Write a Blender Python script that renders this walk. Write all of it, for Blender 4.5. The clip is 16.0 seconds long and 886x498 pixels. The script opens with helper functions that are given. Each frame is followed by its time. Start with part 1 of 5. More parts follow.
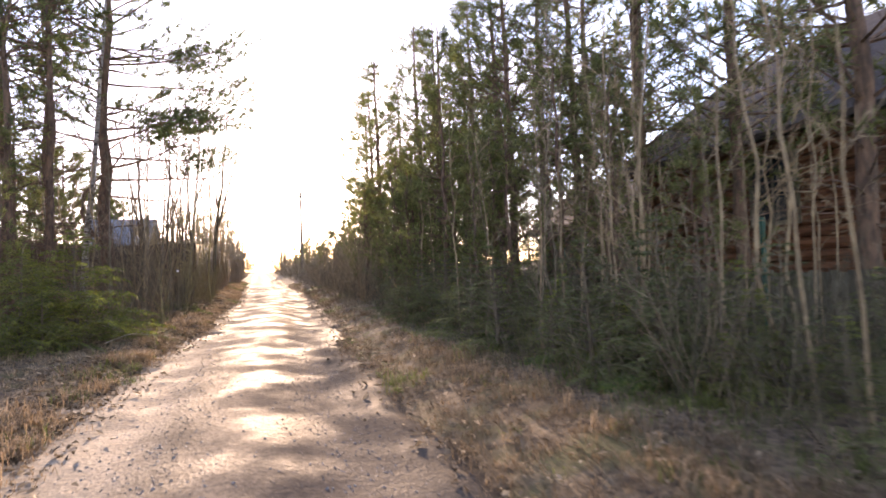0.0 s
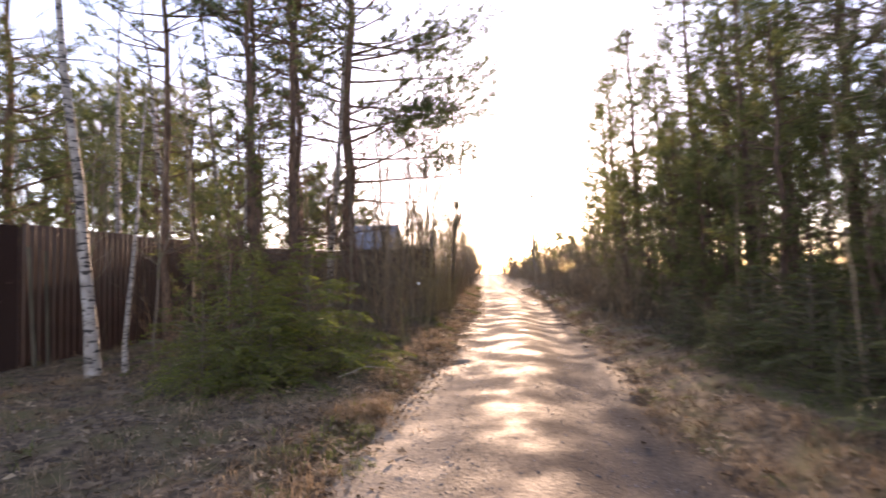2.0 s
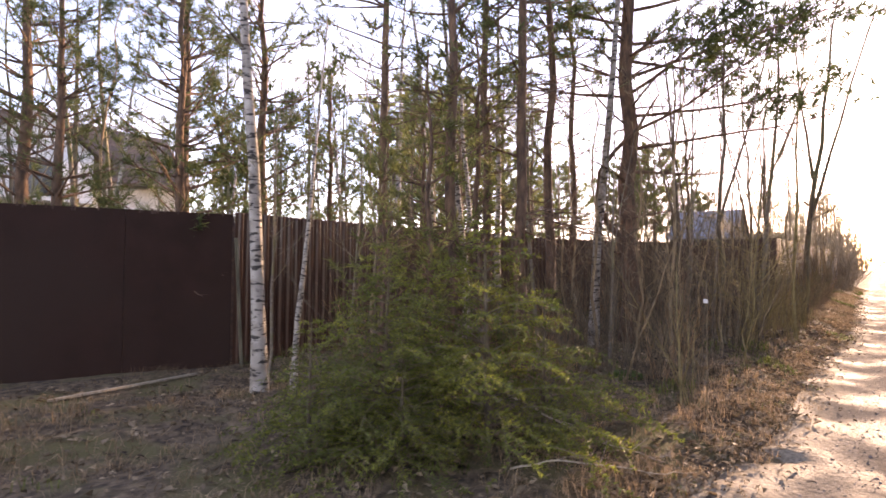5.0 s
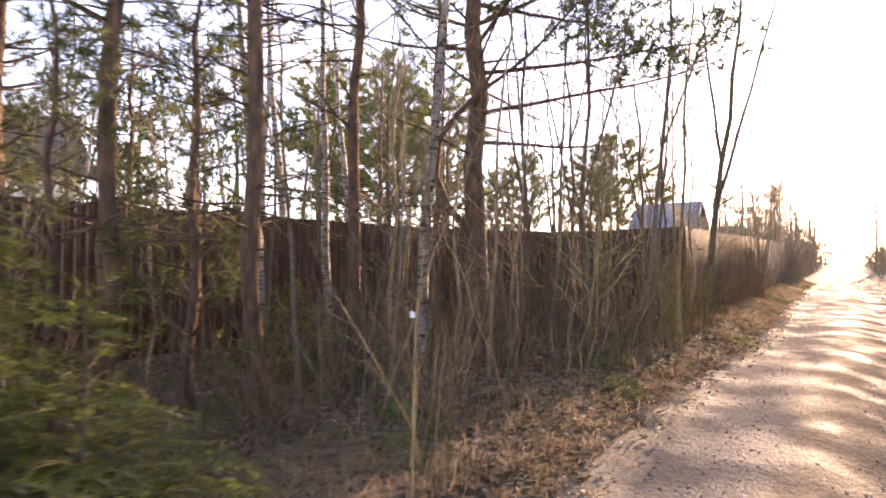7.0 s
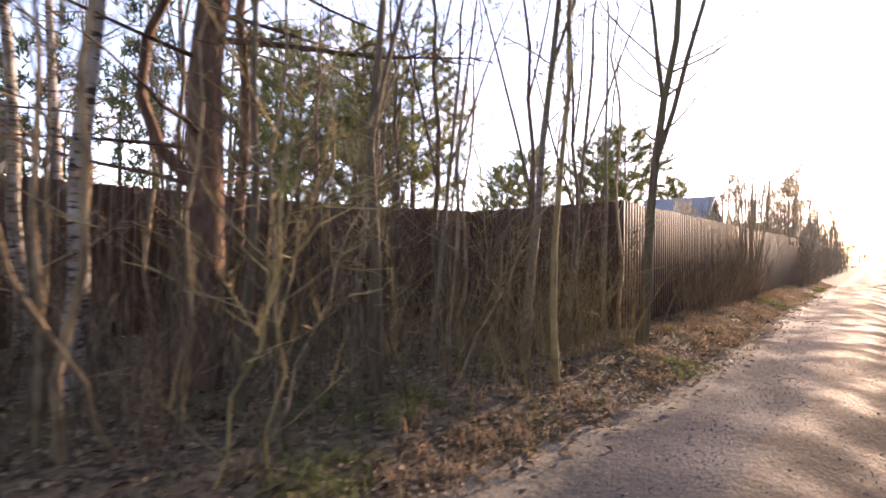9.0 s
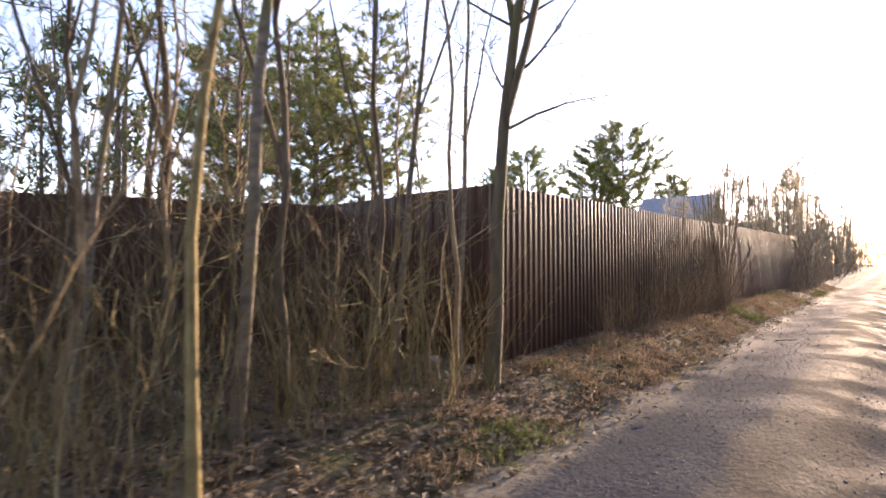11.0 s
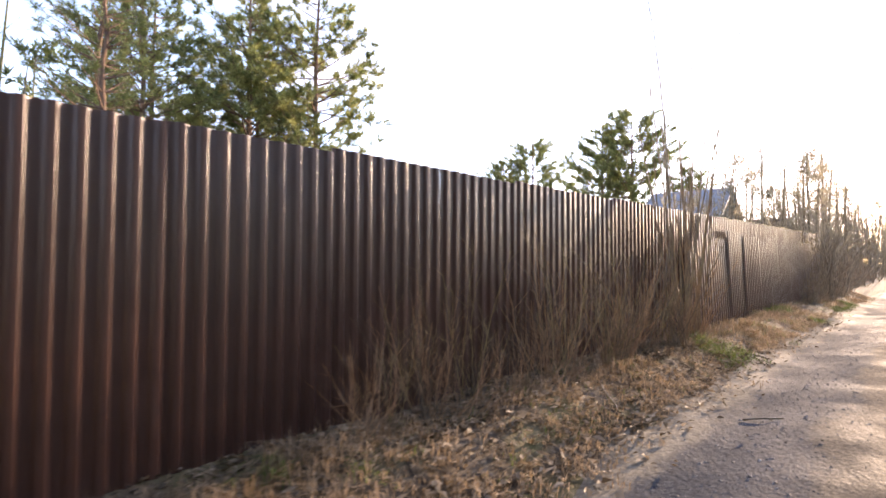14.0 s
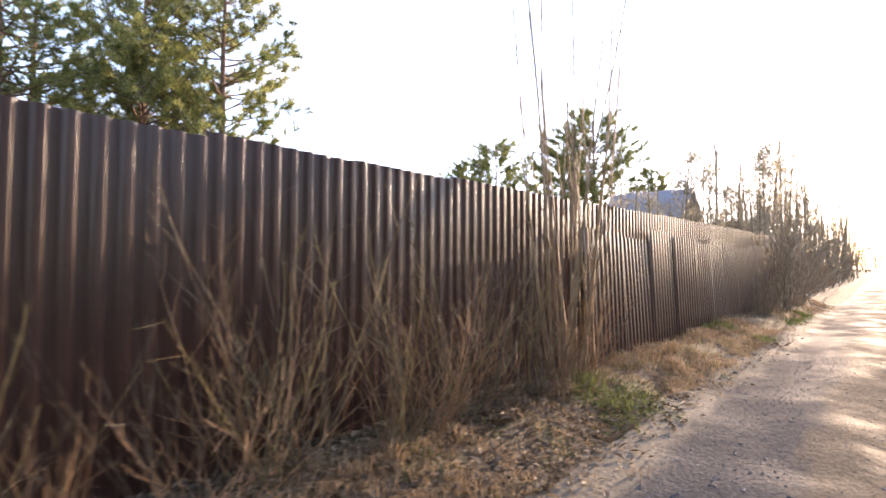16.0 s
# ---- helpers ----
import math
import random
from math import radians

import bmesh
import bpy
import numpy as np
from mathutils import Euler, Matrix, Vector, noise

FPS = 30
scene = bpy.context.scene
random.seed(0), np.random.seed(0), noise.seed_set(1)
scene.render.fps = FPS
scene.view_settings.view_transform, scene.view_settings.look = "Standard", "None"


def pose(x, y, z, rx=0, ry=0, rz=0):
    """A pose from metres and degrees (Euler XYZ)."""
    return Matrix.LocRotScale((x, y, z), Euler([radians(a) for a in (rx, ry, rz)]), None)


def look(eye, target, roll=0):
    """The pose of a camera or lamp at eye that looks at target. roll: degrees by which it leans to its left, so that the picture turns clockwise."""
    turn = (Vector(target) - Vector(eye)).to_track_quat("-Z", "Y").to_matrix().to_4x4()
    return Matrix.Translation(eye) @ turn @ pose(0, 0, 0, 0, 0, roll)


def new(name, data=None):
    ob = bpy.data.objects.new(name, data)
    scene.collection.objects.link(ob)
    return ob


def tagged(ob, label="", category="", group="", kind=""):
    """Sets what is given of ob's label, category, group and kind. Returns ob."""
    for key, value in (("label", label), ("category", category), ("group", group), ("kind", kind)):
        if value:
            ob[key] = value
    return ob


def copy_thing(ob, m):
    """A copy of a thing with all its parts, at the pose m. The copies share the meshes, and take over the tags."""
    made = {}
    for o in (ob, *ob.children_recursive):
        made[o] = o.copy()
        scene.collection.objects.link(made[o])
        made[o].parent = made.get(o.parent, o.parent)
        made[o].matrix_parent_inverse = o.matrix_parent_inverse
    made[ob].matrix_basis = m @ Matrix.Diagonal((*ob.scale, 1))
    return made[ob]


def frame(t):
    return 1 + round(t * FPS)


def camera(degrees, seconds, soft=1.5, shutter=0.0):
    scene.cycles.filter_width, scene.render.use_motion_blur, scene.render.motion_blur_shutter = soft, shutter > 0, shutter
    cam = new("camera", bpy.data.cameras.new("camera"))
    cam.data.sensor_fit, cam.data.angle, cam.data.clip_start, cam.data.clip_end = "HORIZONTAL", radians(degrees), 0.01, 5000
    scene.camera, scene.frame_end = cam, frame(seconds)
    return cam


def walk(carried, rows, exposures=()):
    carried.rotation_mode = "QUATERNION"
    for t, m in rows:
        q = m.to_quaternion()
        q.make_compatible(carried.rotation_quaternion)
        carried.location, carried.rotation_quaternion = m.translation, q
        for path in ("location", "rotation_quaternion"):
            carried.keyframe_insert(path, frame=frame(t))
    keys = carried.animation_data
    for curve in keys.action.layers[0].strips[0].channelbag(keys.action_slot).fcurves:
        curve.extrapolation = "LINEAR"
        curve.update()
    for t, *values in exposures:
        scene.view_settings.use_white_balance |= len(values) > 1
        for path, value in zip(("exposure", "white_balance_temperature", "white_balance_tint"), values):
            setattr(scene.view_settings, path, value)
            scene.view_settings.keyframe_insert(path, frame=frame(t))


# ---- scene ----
cam = camera(79.0, 16.0, soft=1.6, shutter=0.4)
PATH = [
    (0, (-0.237, -0.408, 1.114), (0.41, 1.483, 1.18), -2.4),
    (0.5, (-0.289, 0.494, 1.171), (0.284, 2.409, 1.241), -2.2),
    (1, (-0.38, 1.271, 1.244), (0.071, 3.218, 1.32), -2.0),
    (1.5, (-0.596, 1.959, 1.346), (-0.318, 3.938, 1.432), -2.3),
    (2, (-0.649, 2.587, 1.353), (-0.809, 4.578, 1.455), -1.8),
    (2.5, (-0.622, 3.229, 1.356), (-1.09, 5.171, 1.461), -1.5),
    (3, (-0.719, 3.9, 1.391), (-1.449, 5.759, 1.491), -0.8),
    (3.5, (-0.757, 4.514, 1.402), (-1.61, 6.32, 1.496), -0.6),
    (3.7, (-0.763, 4.736, 1.4), (-1.713, 6.494, 1.499), -0.4),
    (5.8, (-0.148, 6.761, 1.632), (-1.432, 8.294, 1.684), 0.1),
    (6, (-0.056, 7.07, 1.64), (-1.329, 8.613, 1.675), 0.1),
    (6.5, (0.099, 8.016, 1.619), (-1.116, 9.605, 1.652), 0.5),
    (7, (0.313, 8.92, 1.561), (-0.889, 10.518, 1.613), 0.2),
    (7.5, (0.432, 9.854, 1.499), (-0.772, 11.45, 1.551), 0.8),
    (8, (0.512, 10.868, 1.451), (-0.711, 12.449, 1.506), 0.1),
    (8.5, (0.583, 11.906, 1.421), (-0.67, 13.463, 1.489), -0.5),
    (9, (0.602, 13.007, 1.379), (-0.658, 14.559, 1.428), 0.8),
    (11.3, (1.017, 16.674, 1.445), (-0.282, 18.193, 1.511), -0.1),
    (11.5, (1.031, 16.973, 1.434), (-0.271, 18.49, 1.494), 0.2),
    (12, (1.013, 17.72, 1.487), (-0.305, 19.222, 1.552), 0.1),
    (12.5, (0.955, 18.526, 1.515), (-0.394, 20.001, 1.579), 0.2),
    (13, (0.896, 19.355, 1.529), (-0.473, 20.812, 1.594), 0.2),
    (13.5, (0.799, 20.186, 1.565), (-0.568, 21.644, 1.626), 0.2),
    (14, (0.693, 20.987, 1.57), (-0.664, 22.455, 1.633), 0.2),
    (14.5, (0.598, 21.762, 1.602), (-0.746, 23.242, 1.663), 0.2),
    (15, (0.522, 22.507, 1.648), (-0.823, 23.985, 1.713), 0.2),
    (15.5, (0.499, 23.3, 1.662), (-0.825, 24.797, 1.727), 0.2),
    (16, (0.554, 23.985, 1.654), (-0.735, 25.512, 1.727), 0.2),
]
walk(cam, [(t, look(eye, target, roll)) for t, eye, target, roll in PATH], [(0, 2.65, 7900, 36), (1.5, 2.5, 8000, 40), (3.5, 2.1, 8300, 40), (6, 3.1, 8700, 43), (9, 2.6, 7800, 39), (12.5, 2.65, 7500, 32), (14, 2.9, 7500, 32), (16, 2.9, 7500, 32)])


# ---- world, sun, exposure ----
SUN_AZ, SUN_EL = 3.7, 11.0          # degrees right of the road's direction, degrees above the horizon
world = bpy.data.worlds.new("sky")
scene.world = world
world.use_nodes = True
wn = world.node_tree.nodes
sky = wn.new("ShaderNodeTexSky")
sky.sky_type = "NISHITA"
sky.sun_disc = False
sky.sun_elevation, sky.sun_rotation = radians(SUN_EL), radians(SUN_AZ)
sky.air_density, sky.dust_density, sky.ozone_density = 0.8, 0.25, 1.5
wn["Background"].inputs["Strength"].default_value = 0.15
# thin streaks of cloud over the clear sky
wl = world.node_tree.links
wt, wm, wz, wr, wx = wn.new("ShaderNodeTexCoord"), wn.new("ShaderNodeMapping"), wn.new("ShaderNodeTexNoise"), wn.new("ShaderNodeValToRGB"), wn.new("ShaderNodeMixRGB")
wm.inputs["Scale"].default_value = (1.0, 1.0, 3.2)
wz.inputs["Scale"].default_value, wz.inputs["Detail"].default_value = 2.6, 9
wr.color_ramp.elements[0].position, wr.color_ramp.elements[1].position = 0.5, 0.78
wr.color_ramp.elements[1].color = (0.75, 0.75, 0.75, 1)
wx.inputs[2].default_value = (2.3, 2.2, 2.15, 1)
wl.new(wt.outputs["Generated"], wm.inputs["Vector"])
wl.new(wm.outputs[0], wz.inputs["Vector"])
wl.new(wz.outputs["Fac"], wr.inputs[0])
wl.new(wr.outputs[0], wx.inputs[0])
wl.new(sky.outputs[0], wx.inputs[1])
wl.new(wx.outputs[0], wn["Background"].inputs["Color"])
sun = new("sun", bpy.data.lights.new("sun", "SUN"))
sun.data.energy, sun.data.angle, sun.data.color = 2.0, radians(0.6), (1.0, 0.86, 0.62)
sd = Vector((math.sin(radians(SUN_AZ)) * math.cos(radians(SUN_EL)), math.cos(radians(SUN_AZ)) * math.cos(radians(SUN_EL)), math.sin(radians(SUN_EL))))
sun.rotation_euler = sd.to_track_quat("Z", "Y").to_euler()


# ---- materials ----
def mat(name, c1, c2, scale=8.0, rough=0.8, metal=0.0, bump=0.2, bscale=60.0, stretch=(1, 1, 1), spec=0.4, c3=None, isl=0.0, obj=0.0, translucent=0.0, detail=6.0):
    """A surface of two colours mixed by noise at two scales, with bump; c3 adds blotches; isl and obj vary the value piece by piece."""
    m = bpy.data.materials.new(name)
    m.use_nodes = True
    n, l = m.node_tree.nodes, m.node_tree.links
    b = n["Principled BSDF"]
    tc = n.new("ShaderNodeTexCoord")
    mp = n.new("ShaderNodeMapping")
    mp.inputs["Scale"].default_value = stretch
    l.new(tc.outputs["Object"], mp.inputs["Vector"])
    na = n.new("ShaderNodeTexNoise")
    na.inputs["Scale"].default_value, na.inputs["Detail"].default_value = scale, detail
    l.new(mp.outputs[0], na.inputs["Vector"])
    rp = n.new("ShaderNodeValToRGB")
    rp.color_ramp.elements[0].position, rp.color_ramp.elements[1].position = 0.35, 0.68
    rp.color_ramp.elements[0].color, rp.color_ramp.elements[1].color = (*c1, 1), (*c2, 1)
    l.new(na.outputs["Fac"], rp.inputs[0])
    col = rp.outputs[0]
    if c3:
        nb = n.new("ShaderNodeTexNoise")
        nb.inputs["Scale"].default_value = scale * 0.17
        nb.inputs["Detail"].default_value = 5
        l.new(mp.outputs[0], nb.inputs["Vector"])
        r2 = n.new("ShaderNodeValToRGB")
        r2.color_ramp.elements[0].position, r2.color_ramp.elements[1].position = 0.47, 0.62
        l.new(nb.outputs["Fac"], r2.inputs[0])
        mx = n.new("ShaderNodeMixRGB")
        mx.inputs[2].default_value = (*c3, 1)
        l.new(r2.outputs[0], mx.inputs[0])
        l.new(col, mx.inputs[1])
        col = mx.outputs[0]
    if isl or obj:
        hv = n.new("ShaderNodeHueSaturation")
        mr = n.new("ShaderNodeMapRange")
        k = isl or obj
        mr.inputs["To Min"].default_value, mr.inputs["To Max"].default_value = 1 - k, 1 + k
        if isl:
            l.new(n.new("ShaderNodeNewGeometry").outputs["Random Per Island"], mr.inputs["Value"])
        else:
            l.new(n.new("ShaderNodeObjectInfo").outputs["Random"], mr.inputs["Value"])
        l.new(mr.outputs[0], hv.inputs["Value"])
        l.new(col, hv.inputs["Color"])
        col = hv.outputs[0]
    l.new(col, b.inputs["Base Color"])
    b.inputs["Roughness"].default_value, b.inputs["Metallic"].default_value = rough, metal
    b.inputs["Specular IOR Level"].default_value = spec
    if bump:
        nc = n.new("ShaderNodeTexNoise")
        nc.inputs["Scale"].default_value, nc.inputs["Detail"].default_value = bscale, 4
        l.new(mp.outputs[0], nc.inputs["Vector"])
        bp = n.new("ShaderNodeBump")
        bp.inputs["Strength"].default_value, bp.inputs["Distance"].default_value = bump, 0.02
        l.new(nc.outputs["Fac"], bp.inputs["Height"])
        l.new(bp.outputs[0], b.inputs["Normal"])
    if translucent:
        tr = n.new("ShaderNodeBsdfTranslucent")
        ms = n.new("ShaderNodeMixShader")
        ms.inputs[0].default_value = translucent
        l.new(col, tr.inputs["Color"])
        l.new(b.outputs[0], ms.inputs[1])
        l.new(tr.outputs[0], ms.inputs[2])
        l.new(ms.outputs[0], n["Material Output"].inputs["Surface"])
    return m


M_GROUND = mat("leaf_litter_soil", (0.035, 0.025, 0.016), (0.19, 0.14, 0.085), 11, 0.95, bump=0.8, bscale=40, c3=(0.1, 0.09, 0.035))
M_GRAVEL = mat("gravel", (0.075, 0.078, 0.08), (0.21, 0.208, 0.2), 3, 0.75, bump=0.3, isl=0.4)
M_GRASS = mat("dry_grass", (0.2, 0.14, 0.08), (0.39, 0.285, 0.18), 3, 0.8, bump=0, isl=0.4, translucent=0.35)
# old grass, its brown darkened to carry the right verge's shade
M_OLDGRASS = mat("old_shade_brown_grass", (0.11, 0.078, 0.045), (0.26, 0.185, 0.11), 3, 0.85, bump=0, isl=0.45, translucent=0.25)
M_GREENGRASS = mat("green_grass", (0.07, 0.1, 0.02), (0.16, 0.19, 0.05), 3, 0.8, bump=0, isl=0.4, translucent=0.35)
M_LEAF = mat("fallen_leaf", (0.09, 0.065, 0.038), (0.31, 0.24, 0.155), 2, 0.75, bump=0, isl=0.7, translucent=0.2)
M_MOSS = mat("moss", (0.03, 0.06, 0.01), (0.09, 0.13, 0.025), 25, 0.95, bump=0.8, bscale=120)
M_PINEBARK = mat("pine_bark", (0.07, 0.045, 0.032), (0.2, 0.12, 0.075), 14, 0.92, bump=0.9, bscale=30, stretch=(1, 1, 0.35))
M_BARK = mat("grey_brown_bark", (0.075, 0.058, 0.04), (0.17, 0.135, 0.09), 12, 0.88, bump=0.5, bscale=50, stretch=(1, 1, 0.3), c3=(0.13, 0.125, 0.06))
M_ALDER = mat("smooth_grey_bark", (0.13, 0.105, 0.08), (0.25, 0.21, 0.16), 9, 0.8, bump=0.3, bscale=60, stretch=(1, 1, 2.0), c3=(0.16, 0.15, 0.08))
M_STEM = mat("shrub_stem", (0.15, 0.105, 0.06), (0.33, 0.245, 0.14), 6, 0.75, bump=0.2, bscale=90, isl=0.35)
M_UNDER = mat("dark_undergrowth_stem", (0.085, 0.064, 0.04), (0.21, 0.165, 0.105), 6, 0.85, bump=0.2, bscale=90, isl=0.5)
# undergrowth stem again, darkened in colour for the thicket's shade
M_THICK_SHADE = mat("shaded_thicket_stem", (0.05, 0.042, 0.025), (0.12, 0.1, 0.06), 6, 0.85, bump=0.2, bscale=90, isl=0.5)
# yellow-green shrub stems; elsewhere this gold stands for sun on bare bark
M_MOSSY_SUN = mat("mossy_sunlit_stem", (0.16, 0.125, 0.05), (0.33, 0.26, 0.12), 7, 0.8, bump=0.3, bscale=60, isl=0.3)
M_WILLOW = mat("willow_stem", (0.2, 0.115, 0.06), (0.42, 0.265, 0.14), 5, 0.65, bump=0.2, bscale=90, isl=0.35)
M_NEEDLE = mat("pine_needles", (0.055, 0.08, 0.024), (0.12, 0.145, 0.045), 1.2, 0.6, bump=0, isl=0.4, translucent=0.35, detail=2)
# pine needles with the low sun's yellow put into their colour
M_NEEDLE_Y = mat("sun_coloured_pine_needles", (0.12, 0.15, 0.05), (0.3, 0.3, 0.1), 1.2, 0.6, bump=0, isl=0.5, translucent=0.5, detail=2)
M_NEEDLE_T = mat("olive_pine_needles", (0.1, 0.12, 0.035), (0.2, 0.21, 0.07), 1.2, 0.6, bump=0, isl=0.5, translucent=0.5, detail=2)
# tan twigs lightened in colour to stand for glare and haze far off
M_TWIG = mat("haze_pale_tan_twigs", (0.25, 0.21, 0.135), (0.4, 0.345, 0.24), 2, 0.75, bump=0, isl=0.4, translucent=0.6, detail=2)
M_SPRUCE = mat("spruce_needles", (0.08, 0.115, 0.021), (0.215, 0.245, 0.042), 2.5, 0.6, bump=0, isl=0.4, translucent=0.5, detail=2)
M_SHEET = mat("brown_painted_steel", (0.056, 0.026, 0.018), (0.076, 0.036, 0.025), 3, 0.29, bump=0.04, bscale=12, spec=0.45, c3=(0.066, 0.037, 0.028), obj=0.18)
M_GATE = mat("dark_brown_painted_steel", (0.03, 0.015, 0.011), (0.042, 0.02, 0.015), 3, 0.7, bump=0.05, bscale=12, spec=0.15, c3=(0.036, 0.02, 0.015))
M_POST = mat("rusty_steel_post", (0.05, 0.035, 0.03), (0.12, 0.07, 0.05), 20, 0.6, 0.4)
M_ROOF_B = mat("blue_grey_roofing", (0.12, 0.135, 0.155), (0.17, 0.19, 0.215), 3, 0.5, bump=0.1, stretch=(4, 0.4, 1))
M_ROOF_D = mat("dark_brown_roofing", (0.032, 0.025, 0.021), (0.07, 0.054, 0.046), 5, 0.75, bump=0.4, stretch=(3, 0.5, 1))
M_LOG = mat("red_brown_log", (0.12, 0.045, 0.02), (0.22, 0.09, 0.04), 5, 0.7, bump=0.4, stretch=(4, 0.5, 4), obj=0.2)
M_PLASTER = mat("cream_plaster", (0.55, 0.52, 0.45), (0.7, 0.67, 0.6), 4, 0.9, bump=0.2)
M_BOARD = mat("weathered_board", (0.07, 0.065, 0.045), (0.15, 0.135, 0.09), 6, 0.9, bump=0.5, stretch=(5, 5, 0.5), obj=0.3)
M_GREEN = mat("green_painted_steel", (0.02, 0.075, 0.05), (0.03, 0.11, 0.075), 6, 0.5)
M_WHITE = mat("white_paint", (0.68, 0.68, 0.66), (0.8, 0.8, 0.78), 6, 0.6, bump=0.05)
M_POLE = mat("grey_weathered_pole", (0.1, 0.085, 0.07), (0.2, 0.17, 0.14), 10, 0.9, stretch=(6, 6, 0.4))
M_GLASS = bpy.data.materials.new("window_glass")
M_GLASS.use_nodes = True
M_GLASS.node_tree.nodes["Principled BSDF"].inputs["Base Color"].default_value = (0.03, 0.035, 0.04, 1)
M_GLASS.node_tree.nodes["Principled BSDF"].inputs["Roughness"].default_value = 0.06


def birch_bark():
    """White bark with dark cross marks and a dark, cracked foot."""
    m = mat("birch_bark", (0.2, 0.175, 0.145), (0.42, 0.385, 0.335), 6, 0.75, bump=0.3, bscale=30)
    n, l = m.node_tree.nodes, m.node_tree.links
    b = n["Principled BSDF"]
    old = b.inputs["Base Color"].links[0].from_socket
    tc, mp, na, rp, mx = n.new("ShaderNodeTexCoord"), n.new("ShaderNodeMapping"), n.new("ShaderNodeTexNoise"), n.new("ShaderNodeValToRGB"), n.new("ShaderNodeMixRGB")
    mp.inputs["Scale"].default_value = (9, 9, 30)
    na.inputs["Scale"].default_value, na.inputs["Detail"].default_value = 0.9, 4
    rp.color_ramp.elements[0].position, rp.color_ramp.elements[1].position = 0.53, 0.6
    mx.inputs[2].default_value = (0.035, 0.03, 0.025, 1)
    l.new(tc.outputs["Object"], mp.inputs["Vector"])
    l.new(mp.outputs[0], na.inputs["Vector"])
    l.new(na.outputs["Fac"], rp.inputs[0])
    l.new(rp.outputs[0], mx.inputs[0])
    l.new(old, mx.inputs[1])
    l.new(mx.outputs[0], b.inputs["Base Color"])
    return m


M_BIRCH = birch_bark()


def damp(m, lo, hi, scale):
    """Uneven dampness: the roughness wanders between lo and hi."""
    n, l = m.node_tree.nodes, m.node_tree.links
    tc, na, mr = n.new("ShaderNodeTexCoord"), n.new("ShaderNodeTexNoise"), n.new("ShaderNodeMapRange")
    na.inputs["Scale"].default_value, na.inputs["Detail"].default_value = scale, 5
    mr.inputs["From Min"].default_value, mr.inputs["From Max"].default_value = 0.4, 0.6
    mr.inputs["To Min"].default_value, mr.inputs["To Max"].default_value = lo, hi
    l.new(tc.outputs["Object"], na.inputs["Vector"])
    l.new(na.outputs["Fac"], mr.inputs["Value"])
    l.new(mr.outputs[0], m.node_tree.nodes["Principled BSDF"].inputs["Roughness"])



def dirt_road():
    """Bands of pale sand, grey crushed stone in the wheel tracks and brown soil between them, their borders broken up
    by noise; the early stretch also carries sun and shade in its colours.
    """
    m = bpy.data.materials.new("sandy_dirt")
    m.use_nodes = True
    n, l = m.node_tree.nodes, m.node_tree.links
    b = n["Principled BSDF"]
    tc = n.new("ShaderNodeTexCoord")
    sx = n.new("ShaderNodeSeparateXYZ")
    l.new(tc.outputs["UV"], sx.inputs[0])

    def fuzz(scale, detail, stretch=(1, 1, 1), rough=0.6):
        mp, t = n.new("ShaderNodeMapping"), n.new("ShaderNodeTexNoise")
        mp.inputs["Scale"].default_value = stretch
        t.inputs["Scale"].default_value, t.inputs["Detail"].default_value, t.inputs["Roughness"].default_value = scale, detail, rough
        l.new(tc.outputs["UV"], mp.inputs["Vector"])
        l.new(mp.outputs[0], t.inputs["Vector"])
        return t.outputs["Fac"]

    def calc(op, a, c):
        k = n.new("ShaderNodeMath")
        k.operation = op
        for i_, v in enumerate((a, c)):
            if isinstance(v, (int, float)):
                k.inputs[i_].default_value = v
            else:
                l.new(v, k.inputs[i_])
        return k.outputs[0]

    warp = calc("MULTIPLY", calc("SUBTRACT", fuzz(1.5, 9, (1, 0.4, 1), 0.68), 0.5), 1.0)
    pos = calc("MULTIPLY", calc("ADD", calc("ADD", sx.outputs["X"], warp), 1.8), 0.27)

    def bands(stops):
        rp = n.new("ShaderNodeValToRGB")
        cr = rp.color_ramp
        cr.elements[0].position, cr.elements[0].color = stops[0][0], (*stops[0][1], 1)
        cr.elements[1].position, cr.elements[1].color = stops[-1][0], (*stops[-1][1], 1)
        for p, c in stops[1:-1]:
            cr.elements.new(p).color = (*c, 1)
        l.new(pos, rp.inputs[0])
        return rp.outputs[0]

    soil, sand, stone, brown = (0.1, 0.075, 0.052), (0.33, 0.285, 0.215), (0.058, 0.062, 0.066), (0.125, 0.106, 0.08)
    gravelly = bands(((0.05, soil), (0.12, (0.21, 0.185, 0.14)), (0.21, (0.21, 0.185, 0.14)), (0.26, stone), (0.43, stone), (0.48, brown), (0.6, brown), (0.65, (0.06, 0.062, 0.062)), (0.76, (0.065, 0.066, 0.066)), (0.83, (0.108, 0.092, 0.072)), (0.97, soil)))
    # early stretch: left sand lifted for sunlight, right bands darkened for shade
    sandy = bands(((0.03, soil), (0.1, sand), (0.3, (0.27, 0.23, 0.175)), (0.37, brown), (0.47, (0.2, 0.165, 0.125)), (0.55, (0.06, 0.055, 0.052)), (0.6, (0.06, 0.055, 0.052)), (0.66, (0.085, 0.076, 0.068)), (0.84, (0.085, 0.074, 0.062)), (0.95, soil)))
    late = n.new("ShaderNodeMapRange")
    late.inputs["From Min"].default_value, late.inputs["From Max"].default_value = 6.0, 13.0
    l.new(calc("ADD", sx.outputs["Y"], calc("MULTIPLY", calc("SUBTRACT", fuzz(0.5, 5), 0.5), 10.0)), late.inputs["Value"])
    rp = n.new("ShaderNodeMixRGB")
    l.new(late.outputs[0], rp.inputs[0])
    l.new(sandy, rp.inputs[1])
